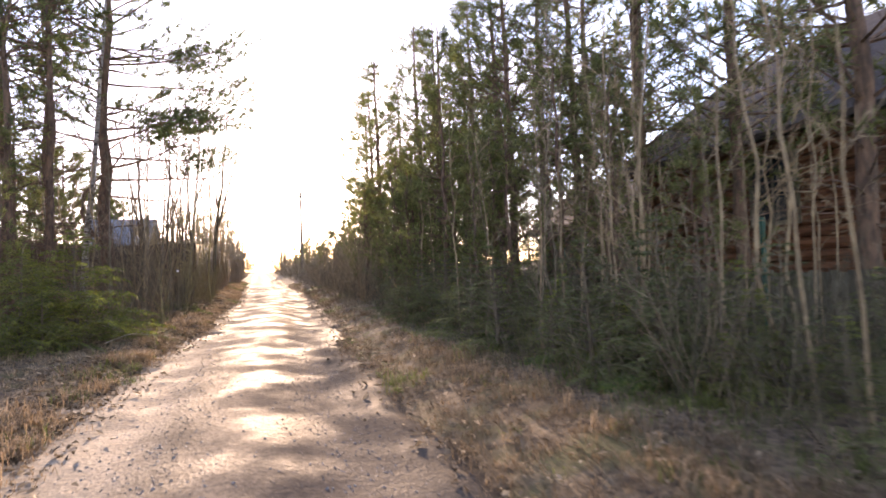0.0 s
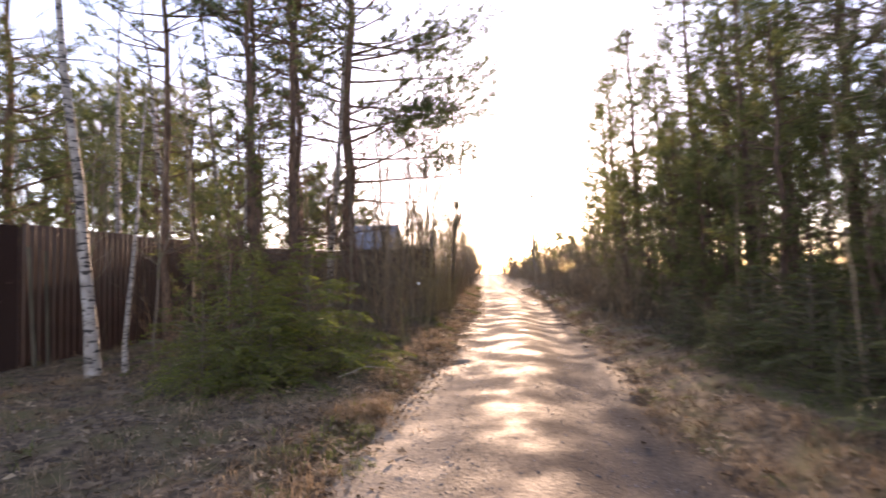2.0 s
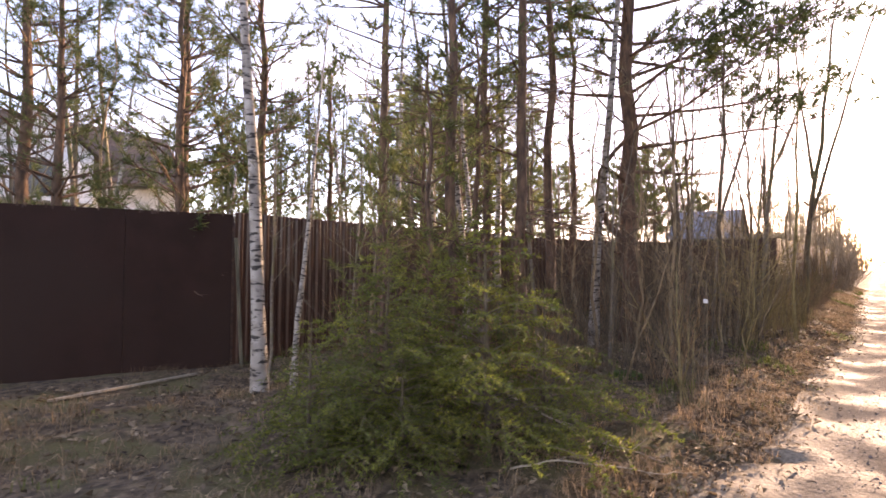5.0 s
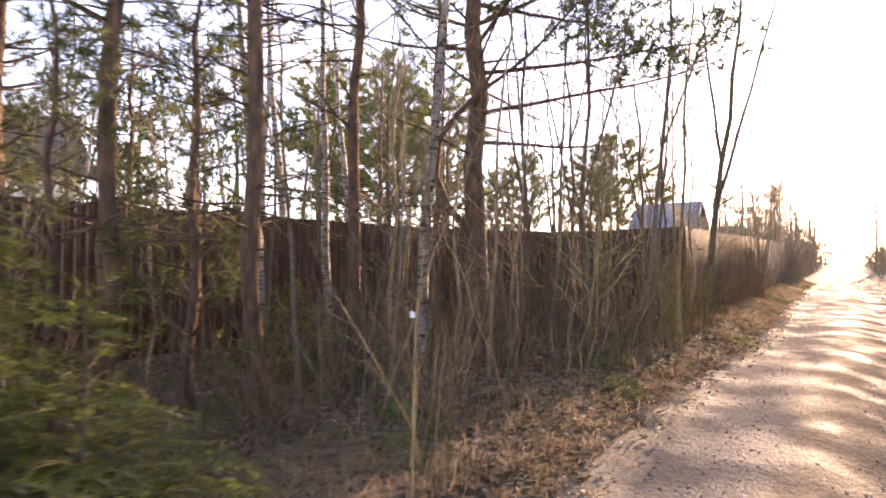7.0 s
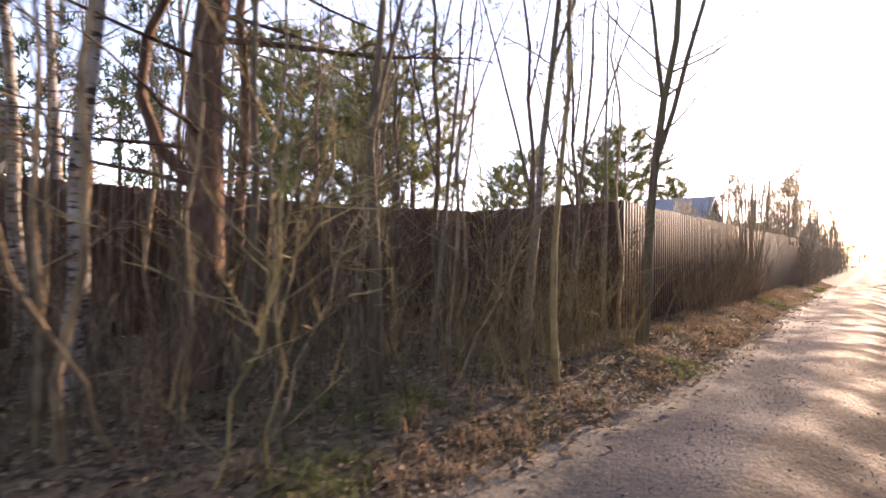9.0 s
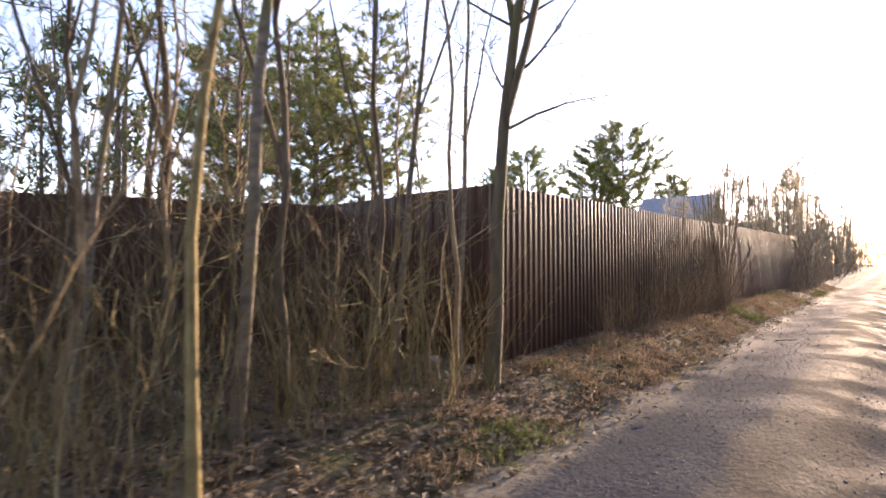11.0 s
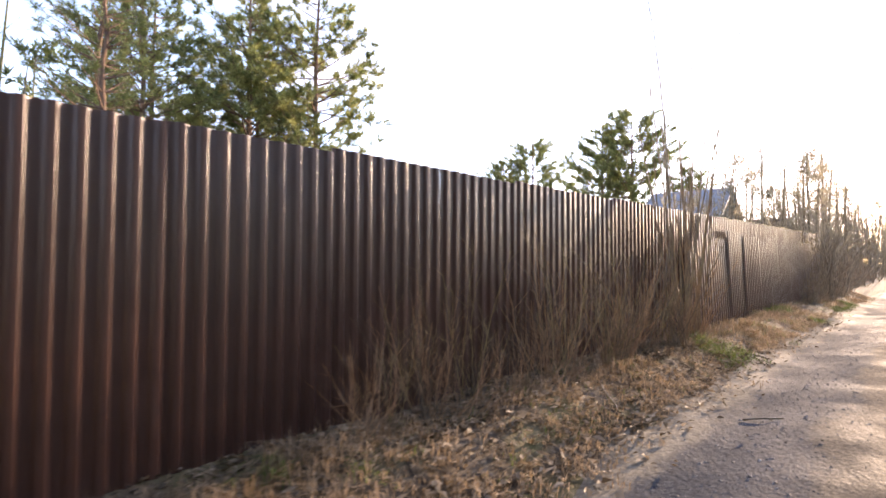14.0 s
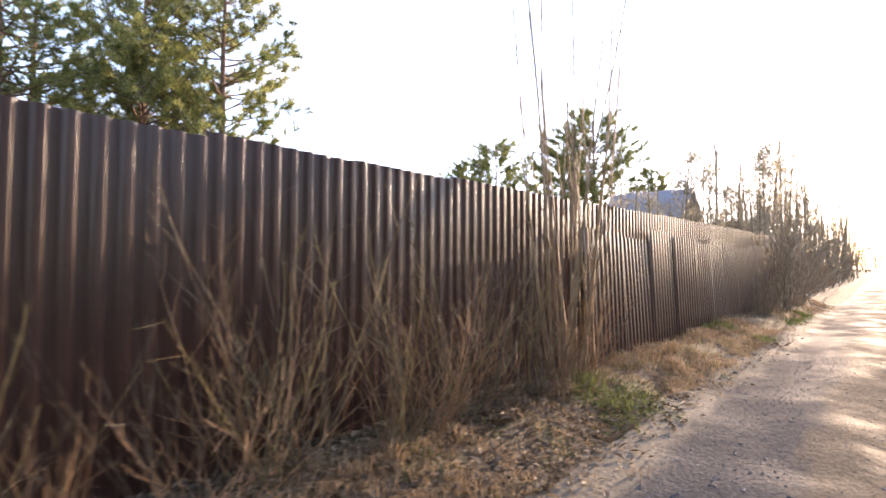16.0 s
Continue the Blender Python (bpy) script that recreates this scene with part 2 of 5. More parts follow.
    l.new(gravelly, rp.inputs[2])
    mul = n.new("ShaderNodeMixRGB")
    mul.blend_type = "MULTIPLY"
    mul.inputs[0].default_value = 1.0
    gr = n.new("ShaderNodeValToRGB")
    gr.color_ramp.elements[0].position, gr.color_ramp.elements[1].position = 0.3, 0.7
    gr.color_ramp.elements[0].color, gr.color_ramp.elements[1].color = (0.42, 0.42, 0.43, 1), (1.45, 1.4, 1.33, 1)
    l.new(fuzz(22, 9, (1, 1, 1), 0.7), gr.inputs[0])
    l.new(rp.outputs[0], mul.inputs[1])
    l.new(gr.outputs[0], mul.inputs[2])
    l.new(mul.outputs[0], b.inputs["Base Color"])
    vo = n.new("ShaderNodeTexVoronoi")
    vo.inputs["Scale"].default_value = 38
    l.new(tc.outputs["UV"], vo.inputs["Vector"])
    bp, bq = n.new("ShaderNodeBump"), n.new("ShaderNodeBump")
    bp.inputs["Strength"].default_value, bp.inputs["Distance"].default_value = 0.3, 0.01
    bq.inputs["Strength"].default_value, bq.inputs["Distance"].default_value = 0.6, 0.014
    l.new(vo.outputs["Distance"], bp.inputs["Height"])
    l.new(fuzz(14, 8), bq.inputs["Height"])
    l.new(bq.outputs[0], bp.inputs["Normal"])
    l.new(bp.outputs[0], b.inputs["Normal"])
    wet = n.new("ShaderNodeMapRange")
    wet.inputs["From Min"].default_value, wet.inputs["From Max"].default_value = 10.0, 19.0
    wet.inputs["To Min"].default_value, wet.inputs["To Max"].default_value = 0.13, 0.03
    l.new(sx.outputs["Y"], wet.inputs["Value"])
    track = n.new("ShaderNodeMapRange")
    track.inputs["From Min"].default_value, track.inputs["From Max"].default_value = -0.4, 0.4
    track.inputs["To Min"].default_value, track.inputs["To Max"].default_value = 1.0, 0.2
    l.new(sx.outputs["X"], track.inputs["Value"])
    l.new(calc("MULTIPLY", wet.outputs[0], track.outputs[0]), b.inputs["Specular IOR Level"])
    return m


M_ROAD = dirt_road()
damp(M_ROAD, 0.66, 1.0, 1.4)


# ---- mesh helpers ----
def smooth(a, b, x):
    t = min(1, max(0, (x - a) / (b - a)))
    return t * t * (3 - 2 * t)


def bend_x(y):
    """How far the track's middle wanders sideways."""
    return -0.45 * smooth(12.5, 7.5, y) + 0.22 * smooth(15, 20, y) - 0.12 * smooth(25, 30, y)


def grade(y):
    """The track's height: level at first, then climbing gently."""
    y = min(y, 160)
    return -0.05 + 0.0195 * max(0, min(y, 26) - 9) + 0.0085 * max(0, min(y, 60) - 26) + 0.011 * max(0, y - 60)


def ground_z(x, y):
    """The height of the ground: a worn road, a raised verge at its left, a low one at its right."""
    u = x - bend_x(y)
    z = grade(y) + (0.16 + 0.05 * smooth(11, 20, y)) * smooth(-1.2, -1.95, u) + 0.027 * min(6, max(0, -3 - x))
    z += -0.1 * smooth(0, 1.2, u) + 0.16 * smooth(1.5, 2.5, u)
    off = smooth(1.4, 2.0, abs(u - 0.1))
    return z + off * 0.05 * noise.noise((x * 0.9, y * 0.9, 0)) + off * 0.03 * noise.noise((x * 3, y * 3, 4))


class Geo:
    """Collects tubes, blades and boxes into one mesh."""

    def __init__(self):
        self.v, self.f = [], []

    def tube(self, pts, radii, sides=5, cap=False):
        n0 = len(self.v)
        count = len(pts)
        for i, p in enumerate(pts):
            d = (pts[min(i + 1, count - 1)] - pts[max(i - 1, 0)])
            d = d.normalized() if d.length > 1e-9 else Vector((0, 0, 1))
            u = d.cross(Vector((0.31, 0.95, 0.05)))
            if u.length < 0.1:
                u = d.cross(Vector((1, 0, 0)))
            u.normalize()
            w = d.cross(u)
            for k in range(sides):
                a = 2 * math.pi * k / sides
                self.v.append(p + (u * math.cos(a) + w * math.sin(a)) * radii[i])
        for i in range(count - 1):
            for k in range(sides):
                a, b = n0 + i * sides + k, n0 + i * sides + (k + 1) % sides
                self.f.append((a, b, b + sides, a + sides))
        if cap:
            self.f.append(tuple(n0 + (count - 1) * sides + k for k in range(sides)))
        return self

    def blade(self, p, d, w, side):
        """One thin triangle from p along d."""
        n0 = len(self.v)
        self.v += [p - side * w, p + side * w, p + d]
        self.f.append((n0, n0 + 1, n0 + 2))

    def box(self, x0, y0, z0, x1, y1, z1, m=None):
        n0 = len(self.v)
        for z in (z0, z1):
            for x, y in ((x0, y0), (x1, y0), (x1, y1), (x0, y1)):
                p = Vector((x, y, z))
                self.v.append(m @ p if m else p)
        self.f += [tuple(n0 + i for i in q) for q in ((3, 2, 1, 0), (4, 5, 6, 7), (0, 1, 5, 4), (1, 2, 6, 5), (2, 3, 7, 6), (3, 0, 4, 7))]
        return self

    def mesh(self, name, material, soft=False):
        me = bpy.data.meshes.new(name)
        me.from_pydata([tuple(p) for p in self.v], [], self.f)
        me.materials.append(material)
        if soft:
            me.polygons.foreach_set("use_smooth", [True] * len(me.polygons))
        me.update()
        return me


def part(name, geo, material, parent=None, label="", soft=False):
    ob = new(name, geo if isinstance(geo, bpy.types.Mesh) else geo.mesh(name, material, soft))
    if parent:
        ob.parent = parent
    if label:
        ob["label"] = label
    return ob


def empty(name, label, category, group="", m=None, kind=""):
    ob = new(name)
    ob.empty_display_size = 0.2
    if m:
        ob.matrix_basis = m
    return tagged(ob, label, category, group, kind)


def rv(rng, s=1.0):
    return Vector((rng.uniform(-s, s), rng.uniform(-s, s), rng.uniform(-s, s)))


def curve(rng, start, d, length, n, wob=0.1, up=0.0, droop=0.0):
    """Points of a wandering branch."""
    pts, p, d = [start.copy()], start.copy(), d.normalized()
    for i in range(n):
        d = (d + rv(rng, wob) + Vector((0, 0, up - droop * i / n))).normalized()
        p = p + d * (length / n)
        pts.append(p.copy())
    return pts


def taper(r0, r1, n):
    return [r0 + (r1 - r0) * i / n for i in range(n + 1)]


def tuft(geo, rng, p, d, size, count, w):
    """A brush of needles round a shoot."""
    for _ in range(count):
        v = (d * rng.uniform(0.2, 1.0) + rv(rng, 0.95))
        v.normalize()
        v *= size * rng.uniform(0.6, 1.1)
        s = v.cross(rv(rng))
        if s.length < 1e-6:
            continue
        geo.blade(p + d * rng.uniform(-0.5, 0.5) * size, v, w, s.normalized())


def twigs(geo, rng, pts, r, depth, length, spread, sides=3, up=0.05, every=1.0, frm=0.25):
    """Side twigs along a branch, and their own side twigs."""
    n = len(pts) - 1
    k = max(1, int(n * every))
    for j in range(k):
        t = frm + (1 - frm) * (j + rng.random()) / k
        i = min(n - 1, int(t * n))
        base = pts[i].lerp(pts[i + 1], t * n - i)
        axis = (pts[i + 1] - pts[i]).normalized()
        side = axis.cross(rv(rng))
        if side.length < 1e-4:
            continue
        d = axis * rng.uniform(0.4, 0.9) + side.normalized() * spread * rng.uniform(0.6, 1.2)
        ln = length * (1.15 - t * 0.7) * rng.uniform(0.5, 1.2)
        m = 4 if depth > 1 else 2
        q = curve(rng, base, d, ln, m, 0.16, up)
        geo.tube(q, taper(r, r * 0.3, m), sides)
        if depth > 1:
            twigs(geo, rng, q, r * 0.55, depth - 1, ln * 0.5, spread, 3, up, every, 0.15)


# ---- plants ----
def pine(name, label, seed, h, r, start, reach, tufts=1.0, needle=None, bark=None, lean=(0, 0), dead=10, group="", blades=8, tsize=0.155, tw=0.0105, bend=0.05, full=1.6):
    """A pine: trunk, whorled limbs, dead stubs below the crown, brushes of needles."""
    rng = random.Random(seed)
    base = empty(name, label, "tree", group)
    n = 12
    pts, p = [], Vector((0, 0, -0.15))
    for i in range(n + 1):
        t = i / n
        pts.append(p + Vector((lean[0] * t * h + rng.uniform(-bend, bend) * (i > 0), lean[1] * t * h + rng.uniform(-bend, bend) * (i > 0), t * h)))
    tr = Geo().tube(pts, [r * (1.25 if i == 0 else 1) * (1 - 0.88 * (i / n) ** 1.2) + 0.006 for i in range(n + 1)], 9)
    part("trunk", tr, bark or M_PINEBARK, base, soft=True)

    def on(t):
        i = min(n - 1, int(t * n))
        return pts[i].lerp(pts[i + 1], t * n - i)

    limbs, crown = Geo(), Geo()
    for _ in range(dead):
        t = rng.uniform(0.12, start)
        a = rng.uniform(0, 6.28)
        q = curve(rng, on(t), Vector((math.cos(a), math.sin(a), rng.uniform(-0.1, 0.4))), rng.uniform(0.3, 0.9) * reach, 5, 0.15, -0.02)
        limbs.tube(q, taper(r * 0.13 + 0.005, 0.003, 5), 3)
        twigs(limbs, rng, q, 0.004, 1, 0.35, 0.8, every=0.9)
    z = start
    while z < 0.97:
        env = (1 - ((z - start) / (1.02 - start)) ** full) * (0.55 + 0.45 * smooth(start, start + 0.18, z))
        for _ in range(rng.choice((3, 4, 4, 5))):
            if rng.random() < 0.12:
                continue
            a = rng.uniform(0, 6.28)
            ln = max(0.25, reach * env * rng.uniform(0.6, 1.15))
            q = curve(rng, on(z), Vector((math.cos(a), math.sin(a), rng.uniform(0.0, 0.55))), ln, 6, 0.13, 0.05)
            limbs.tube(q, taper(r * 0.2 * env + 0.007, 0.003, 6), 4)
            for j in range(max(3, int(ln * 4.2))):
                t = rng.uniform(0.28, 1)
                i = min(5, int(t * 6))
                b0 = q[i].lerp(q[i + 1], t * 6 - i)
                d = ((q[i + 1] - q[i]).normalized() + rv(rng, 0.9) + Vector((0, 0, 0.25))).normalized()
                sl = rng.uniform(0.14, 0.42) * (1.1 - 0.5 * t)
                s = curve(rng, b0, d, sl, 2, 0.2, 0.08)
                limbs.tube(s, taper(0.005, 0.002, 2), 3)
                for e in range(max(1, round(3 * tufts))):
                    tuft(crown, rng, s[0].lerp(s[2], 0.35 + 0.65 * (e + 1) / max(1, round(3 * tufts))), d, tsize, blades, tw)
            tuft(crown, rng, q[-1], (q[-1] - q[-2]).normalized(), tsize * 1.1, blades, tw)
        z += rng.uniform(0.26, 0.42) / h
    tagged(part("branchwork", limbs, bark or M_PINEBARK, base), kind="stuff")
    part("crown", crown, needle or M_NEEDLE, base)
    return base


def spruce(name, label, seed, h, reach, needle=None, step=0.11, group="", nw=0.0035, nl=0.035, per=26, first=0.06):
    """A young spruce: drooping boughs in tiers, flat sprays of side shoots set with needles."""
    rng = random.Random(seed)
    base = empty(name, label, "tree", group)
    pts = curve(rng, Vector((0, 0, -0.1)), Vector((0, 0, 1)), h + 0.1, 8, 0.03)
    part("trunk", Geo().tube(pts, taper(0.012 + h * 0.014, 0.004, 8), 7), M_BARK, base, soft=True)
    limbs, crown = Geo(), Geo()

    def needles(q, w):
        for a, b in zip(q, q[1:]):
            d = b - a
            ln = d.length
            if ln < 1e-6:
                continue
            d = d / ln
            for _ in range(max(2, int(per * ln / 0.3))):
                s = d.cross(rv(rng))
                if s.length < 1e-5:
                    continue
                s.normalize()
                v = (s + d * 0.7 + Vector((0, 0, 0.15))).normalized() * nl * rng.uniform(0.7, 1.25)
                crown.blade(a + d * ln * rng.random(), v, w, d)

    z = first
    while z < 0.96:
        env = (1 - z) ** 0.8
        p = pts[0].lerp(pts[-1], z)
        for _ in range(rng.choice((4, 5, 6))):
            a = rng.uniform(0, 6.28)
            ln = max(0.12, reach * env * rng.uniform(0.65, 1.15))
            q = curve(rng, p, Vector((math.cos(a), math.sin(a), 0.35)), ln, 6, 0.08, 0.0, 0.28)
            limbs.tube(q, taper(0.004 + 0.007 * env, 0.002, 6), 3)
            needles(q[1:], nw)
            k = max(3, int(ln * 9))
            for j in range(k):
                t = 0.2 + 0.8 * (j + rng.random()) / k
                i = min(5, int(t * 6))
                b0 = q[i].lerp(q[i + 1], t * 6 - i)
                ax = (q[i + 1] - q[i]).normalized()
                sd_ = ax.cross(Vector((0, 0, 1))).normalized() * rng.choice((-1, 1))
                s = curve(rng, b0, ax * 0.8 + sd_ + Vector((0, 0, -0.25)), ln * rng.uniform(0.2, 0.42) * (1.15 - 0.6 * t), 3, 0.12, -0.06)
                limbs.tube(s, taper(0.0028, 0.0012, 3), 3)
                needles(s, nw)
        z += step / h * rng.uniform(0.8, 1.2)
    tagged(part("branchwork", limbs, M_BARK, base), kind="stuff")
    part("crown", crown, needle or M_SPRUCE, base)
    return base


def bare_tree(name, label, seed, h, r, bark, lean=(0, 0), branches=16, first=0.25, blen=1.3, depth=2, spread=0.75, group="", fork=None, sway=0.05, category="tree", every=1.0, up=0.08, tip=0.14, aim=()):
    """A leafless tree: a wandering trunk, side branches and twigs; fork: heights at which it divides into long leaders."""
    rng = random.Random(seed)
    base = empty(name, label, category, group)
    n = 10
    pts = [Vector((lean[0] * h * (i / n) ** 1.15 + rng.uniform(-sway, sway) * (i > 0), lean[1] * h * (i / n) ** 1.15 + rng.uniform(-sway, sway) * (i > 0), -0.12 + (h + 0.12) * i / n)) for i in range(n + 1)]
    part("trunk", Geo().tube(pts, [r * (1.3 if i == 0 else 1) * (1 - (1 - tip) * i / n) for i in range(n + 1)], 9), bark, base, soft=True)
    g = Geo()
    leaders = [(pts, r)]
    for f, t in enumerate(fork or ()):
        i = int(t * n)
        a = aim[f] if aim else rng.uniform(0, 6.28)
        q = curve(rng, pts[i], Vector((math.cos(a) * 0.28 + lean[0], math.sin(a) * 0.28 + lean[1], 1)), h * (1 - t) * rng.uniform(0.8, 1.05), 8, 0.06, 0.03)
        g.tube(q, taper(r * (1 - t) * 0.8, 0.006, 8), 6)
        leaders.append((q, r * (1 - t) * 0.8))
    for j in range(branches):
        q, r0 = leaders[j % len(leaders)]
        m = len(q) - 1
        t = (first if q is pts else 0.15) + (1 - (first if q is pts else 0.15)) * rng.random() ** 0.9
        i = min(m - 1, int(t * m))
        b0 = q[i].lerp(q[i + 1], t * m - i)
        a = rng.uniform(0, 6.28)
        ln = blen * (1.25 - 0.85 * t) * rng.uniform(0.5, 1.2)
        s = curve(rng, b0, Vector((math.cos(a) * spread, math.sin(a) * spread, rng.uniform(0.35, 0.9))), ln, 5, 0.14, up)
        g.tube(s, taper(max(0.005, r0 * 0.25 * (1.2 - t)), 0.0025, 5), 4)
        twigs(g, rng, s, 0.006, depth, ln * 0.55, 0.75, every=every * 0.8, up=0.05)
    tagged(part("branchwork", g, bark if bark is not M_BIRCH else M_BARK, base), kind="stuff")
    return base


def shrub(name, label, seed, h, stems, fan, material, group="", r=0.007, side=5, depth=1, slen=0.45, tip=0.002, wob=0.14):
    """Many thin stems from one root, with short side shoots."""
    rng = random.Random(seed)
    base = empty(name, label, "shrub", group)
    for k in range(stems):
        g = Geo()
        a, f = rng.uniform(0, 6.28), fan * rng.uniform(0.1, 1)
        hh = h * rng.uniform(0.5, 1.1)
        q = curve(rng, Vector((rng.uniform(-0.14, 0.14), rng.uniform(-0.14, 0.14), -0.08)), Vector((math.cos(a) * f, math.sin(a) * f, 1)), hh, 7, wob, 0.02)
        rr = r * rng.uniform(0.6, 1.4)
        g.tube(q, taper(rr, tip, 7), 4)
        twigs(g, rng, q, min(0.005, rr * 0.45), depth, slen * hh / 1.6, 0.6, every=side / 7, up=0.08)
        part("stem", g, material, base)
    return base


placed = {}


def put(src, x, y, turn=0.0, size=1.0, dz=0.0, lean=0.0):
    """Stands a copy of a plant on the ground; the first use takes the plant itself."""
    m = Matrix.Translation((x, y, ground_z(x, y) + dz)) @ Euler((radians(lean), 0, radians(turn))).to_matrix().to_4x4() @ Matrix.Scale(size, 4)
    if src.name not in placed:
        placed[src.name] = 1
        src.matrix_basis = m
        return src
    ob = copy_thing(src, Matrix())
    ob.matrix_basis = m
    return ob


# ---- ground and road ----
def lines(lo, a, b, hi, step, grow=1.5):
    mid = list(np.arange(a, b + step / 2, step))
    out, s, v = [], step, a
    while v > lo:
        s *= grow
        v -= s
        out.append(v)
    left = out[::-1]
    out, s, v = [], step, mid[-1]
    while v < hi:
        s *= grow
        v += s
        out.append(v)
    return left + mid + out


def sheet(xs, ys, fz):
    g = Geo()
    for y in ys:
        for x in xs:
            g.v.append(Vector((x, y, fz(x, y))))
    w = len(xs)
    for j in range(len(ys) - 1):
        for i in range(w - 1):
            a = j * w + i
            g.f.append((a, a + 1, a + w + 1, a + w))
    return g


def base_z(x, y):
    dip = smooth(1.9, 1.2, abs(x - bend_x(y) - 0.1)) if -12 < y < 190 else 0
    return ground_z(x, y) - 0.06 * dip


tagged(part("ground", sheet(lines(-2500, -9, 7, 2500, 0.2), lines(-600, -3, 46, 3000, 0.2), base_z), M_GROUND, soft=True), "forest ground of dry grass and leaf litter", "ground", kind="structure")


def road_z(x, y):
    u = x - bend_x(y)
    rut = -0.035 * math.exp(-((u + 0.75) / 0.3) ** 2) - 0.04 * math.exp(-((u - 0.85) / 0.32) ** 2) + 0.015 * math.exp(-((u - 0.05) / 0.35) ** 2)
    edge = -0.1 * smooth(1.2, 1.7, abs(u - 0.1 + 0.3 * noise.noise((0, y * 0.6, u * 0.4)) + 0.2 * noise.noise((3, y * 2.1, u)) + 0.1 * noise.noise((7, y * 6, u))))
    n = 0.01 * noise.noise((u * 1.6, y * 0.12, 2)) + 0.006 * noise.noise((u * 5, y * 0.3, 5)) + 0.004 * noise.noise((u * 9, y * 7, 7))
    return ground_z(x, y) + rut + edge + n + 0.012


def road_mesh():
    """The track's surface; its UV map runs across and along it in metres."""
    us, ys = list(np.arange(-1.75, 1.96, 0.075)), lines(-11, -2, 34, 185, 0.075, 1.12)
    g = sheet(us, ys, lambda u, y: 0.0)
    flat = [(p.x, p.y) for p in g.v]
    for p in g.v:
        p.x += bend_x(p.y)
        p.z = road_z(p.x, p.y)
    me = g.mesh("road", M_ROAD, True)
    uv = me.uv_layers.new(name="track")
    for lp in me.loops:
        uv.data[lp.index].uv = flat[lp.vertex_index]
    return me


tagged(part("road", road_mesh(), M_ROAD), "sandy dirt track with worn wheel ruts", "road", kind="structure")


# ---- fences ----
PITCH, RIBS = 0.123, 9


def sheet_mesh(name, height, seed, ragged=0.0, material=None):
    """A trapezoid-ribbed steel sheet, along x, facing -y, with real thickness."""
    rng = random.Random(seed)
    prof = []
    for k in range(RIBS):
        x = k * PITCH
        prof += [(x + 0.0015, 0.0), (x + 0.042, 0.0), (x + 0.0435, -0.0004), (x + 0.045, -0.0018), (x + 0.061, -0.0192), (x + 0.0625, -0.0206), (x + 0.0645, -0.021), (x + 0.1005, -0.021), (x + 0.1025, -0.0206), (x + 0.104, -0.0192), (x + 0.1195, -0.0018), (x + 0.121, -0.0004)]
    prof.append((RIBS * PITCH, 0.0))
    g = Geo()
    rows = [0, 0.35 * height, 0.7 * height, height]
    for off in (0.0, 0.0012):
        for z in rows:
            for x, y in prof:
                g.v.append(Vector((x, y + off + 0.0015 * math.sin(2 * z + x * 2 + seed), z + (rng.uniform(-ragged, ragged) if z == height and off == 0 else 0))))
    w, n = len(prof), len(prof) * 4
    for j in range(3):
        for i in range(w - 1):
            a = j * w + i
            g.f.append((a, a + 1, a + w + 1, a + w))
            g.f.append((n + a + 1, n + a, n + a + w, n + a + w + 1))
    n0 = len(g.v)
    g.v += [v.copy() for v in g.v[3 * w : 4 * w]] + [v.copy() for v in g.v[n + 3 * w : n + 4 * w]]
    for i in range(w - 1):
        g.f.append((n0 + i, n0 + i + 1, n0 + w + i + 1, n0 + w + i))
    return g.mesh(name, material or M_SHEET, True)


SHEETS = [sheet_mesh("sheet", 2.08, s, 0.003) for s in range(3)]


def along(p, q, base0, base1, fence, height=2.08, jitter=0.008, tilt=0.0, drop=0.0, frame_on=True):
    """Sheets butted from p to q (seen from the right of that line), their feet rising from base0 to base1."""
    rng = random.Random(int(p[1] * 100) + 7)
    d = Vector((q[0] - p[0], q[1] - p[1], 0))
    n = max(1, round(d.length / (PITCH * RIBS)))
    ang = math.atan2(d.y, d.x)
    for k in range(n):
        t = k / n
        m = Matrix.Translation((p[0] + d.x * t, p[1] + d.y * t, base0 + (base1 - base0) * t + rng.uniform(-jitter, jitter) - drop * rng.random())) @ Matrix.Translation((d.y / d.length * 0.003 * (k % 2), -d.x / d.length * 0.003 * (k % 2), 0))
        ob = part("sheet", SHEETS[k % 3], None, fence)
        lean = radians(rng.uniform(-tilt, tilt) * 0.4 + tilt)
        ob.matrix_basis = m @ Euler((lean, radians(rng.uniform(-0.25, 0.25) * (1 + abs(tilt))), ang + radians(rng.uniform(-0.4, 0.4) * abs(tilt)))).to_matrix().to_4x4() @ Matrix.Diagonal(((1.06 if tilt else 1.012) * d.length / n / (PITCH * RIBS), 1, height / 2.08 * rng.uniform(0.998, 1.002), 1))
        if k % 2 == 0 and frame_on:
            nx, ny = -d.y / d.length, d.x / d.length
            x, y = p[0] + d.x * t + nx * 0.06, p[1] + d.y * t + ny * 0.06
            part("post", Geo().box(x - 0.03, y - 0.03, base0 - 0.4, x + 0.03, y + 0.03, base0 + (base1 - base0) * t + height - 0.12), M_POST, fence)
    for z in (0.35, height - 0.35) if frame_on else ():
        nx, ny = -d.y / d.length * 0.03, d.x / d.length * 0.03
        g = Geo().tube([Vector((p[0] + nx, p[1] + ny, base0 + z)), Vector((q[0] + nx, q[1] + ny, base1 + z))], [0.018, 0.018], 4)
        part("rail", g, M_POST, fence)


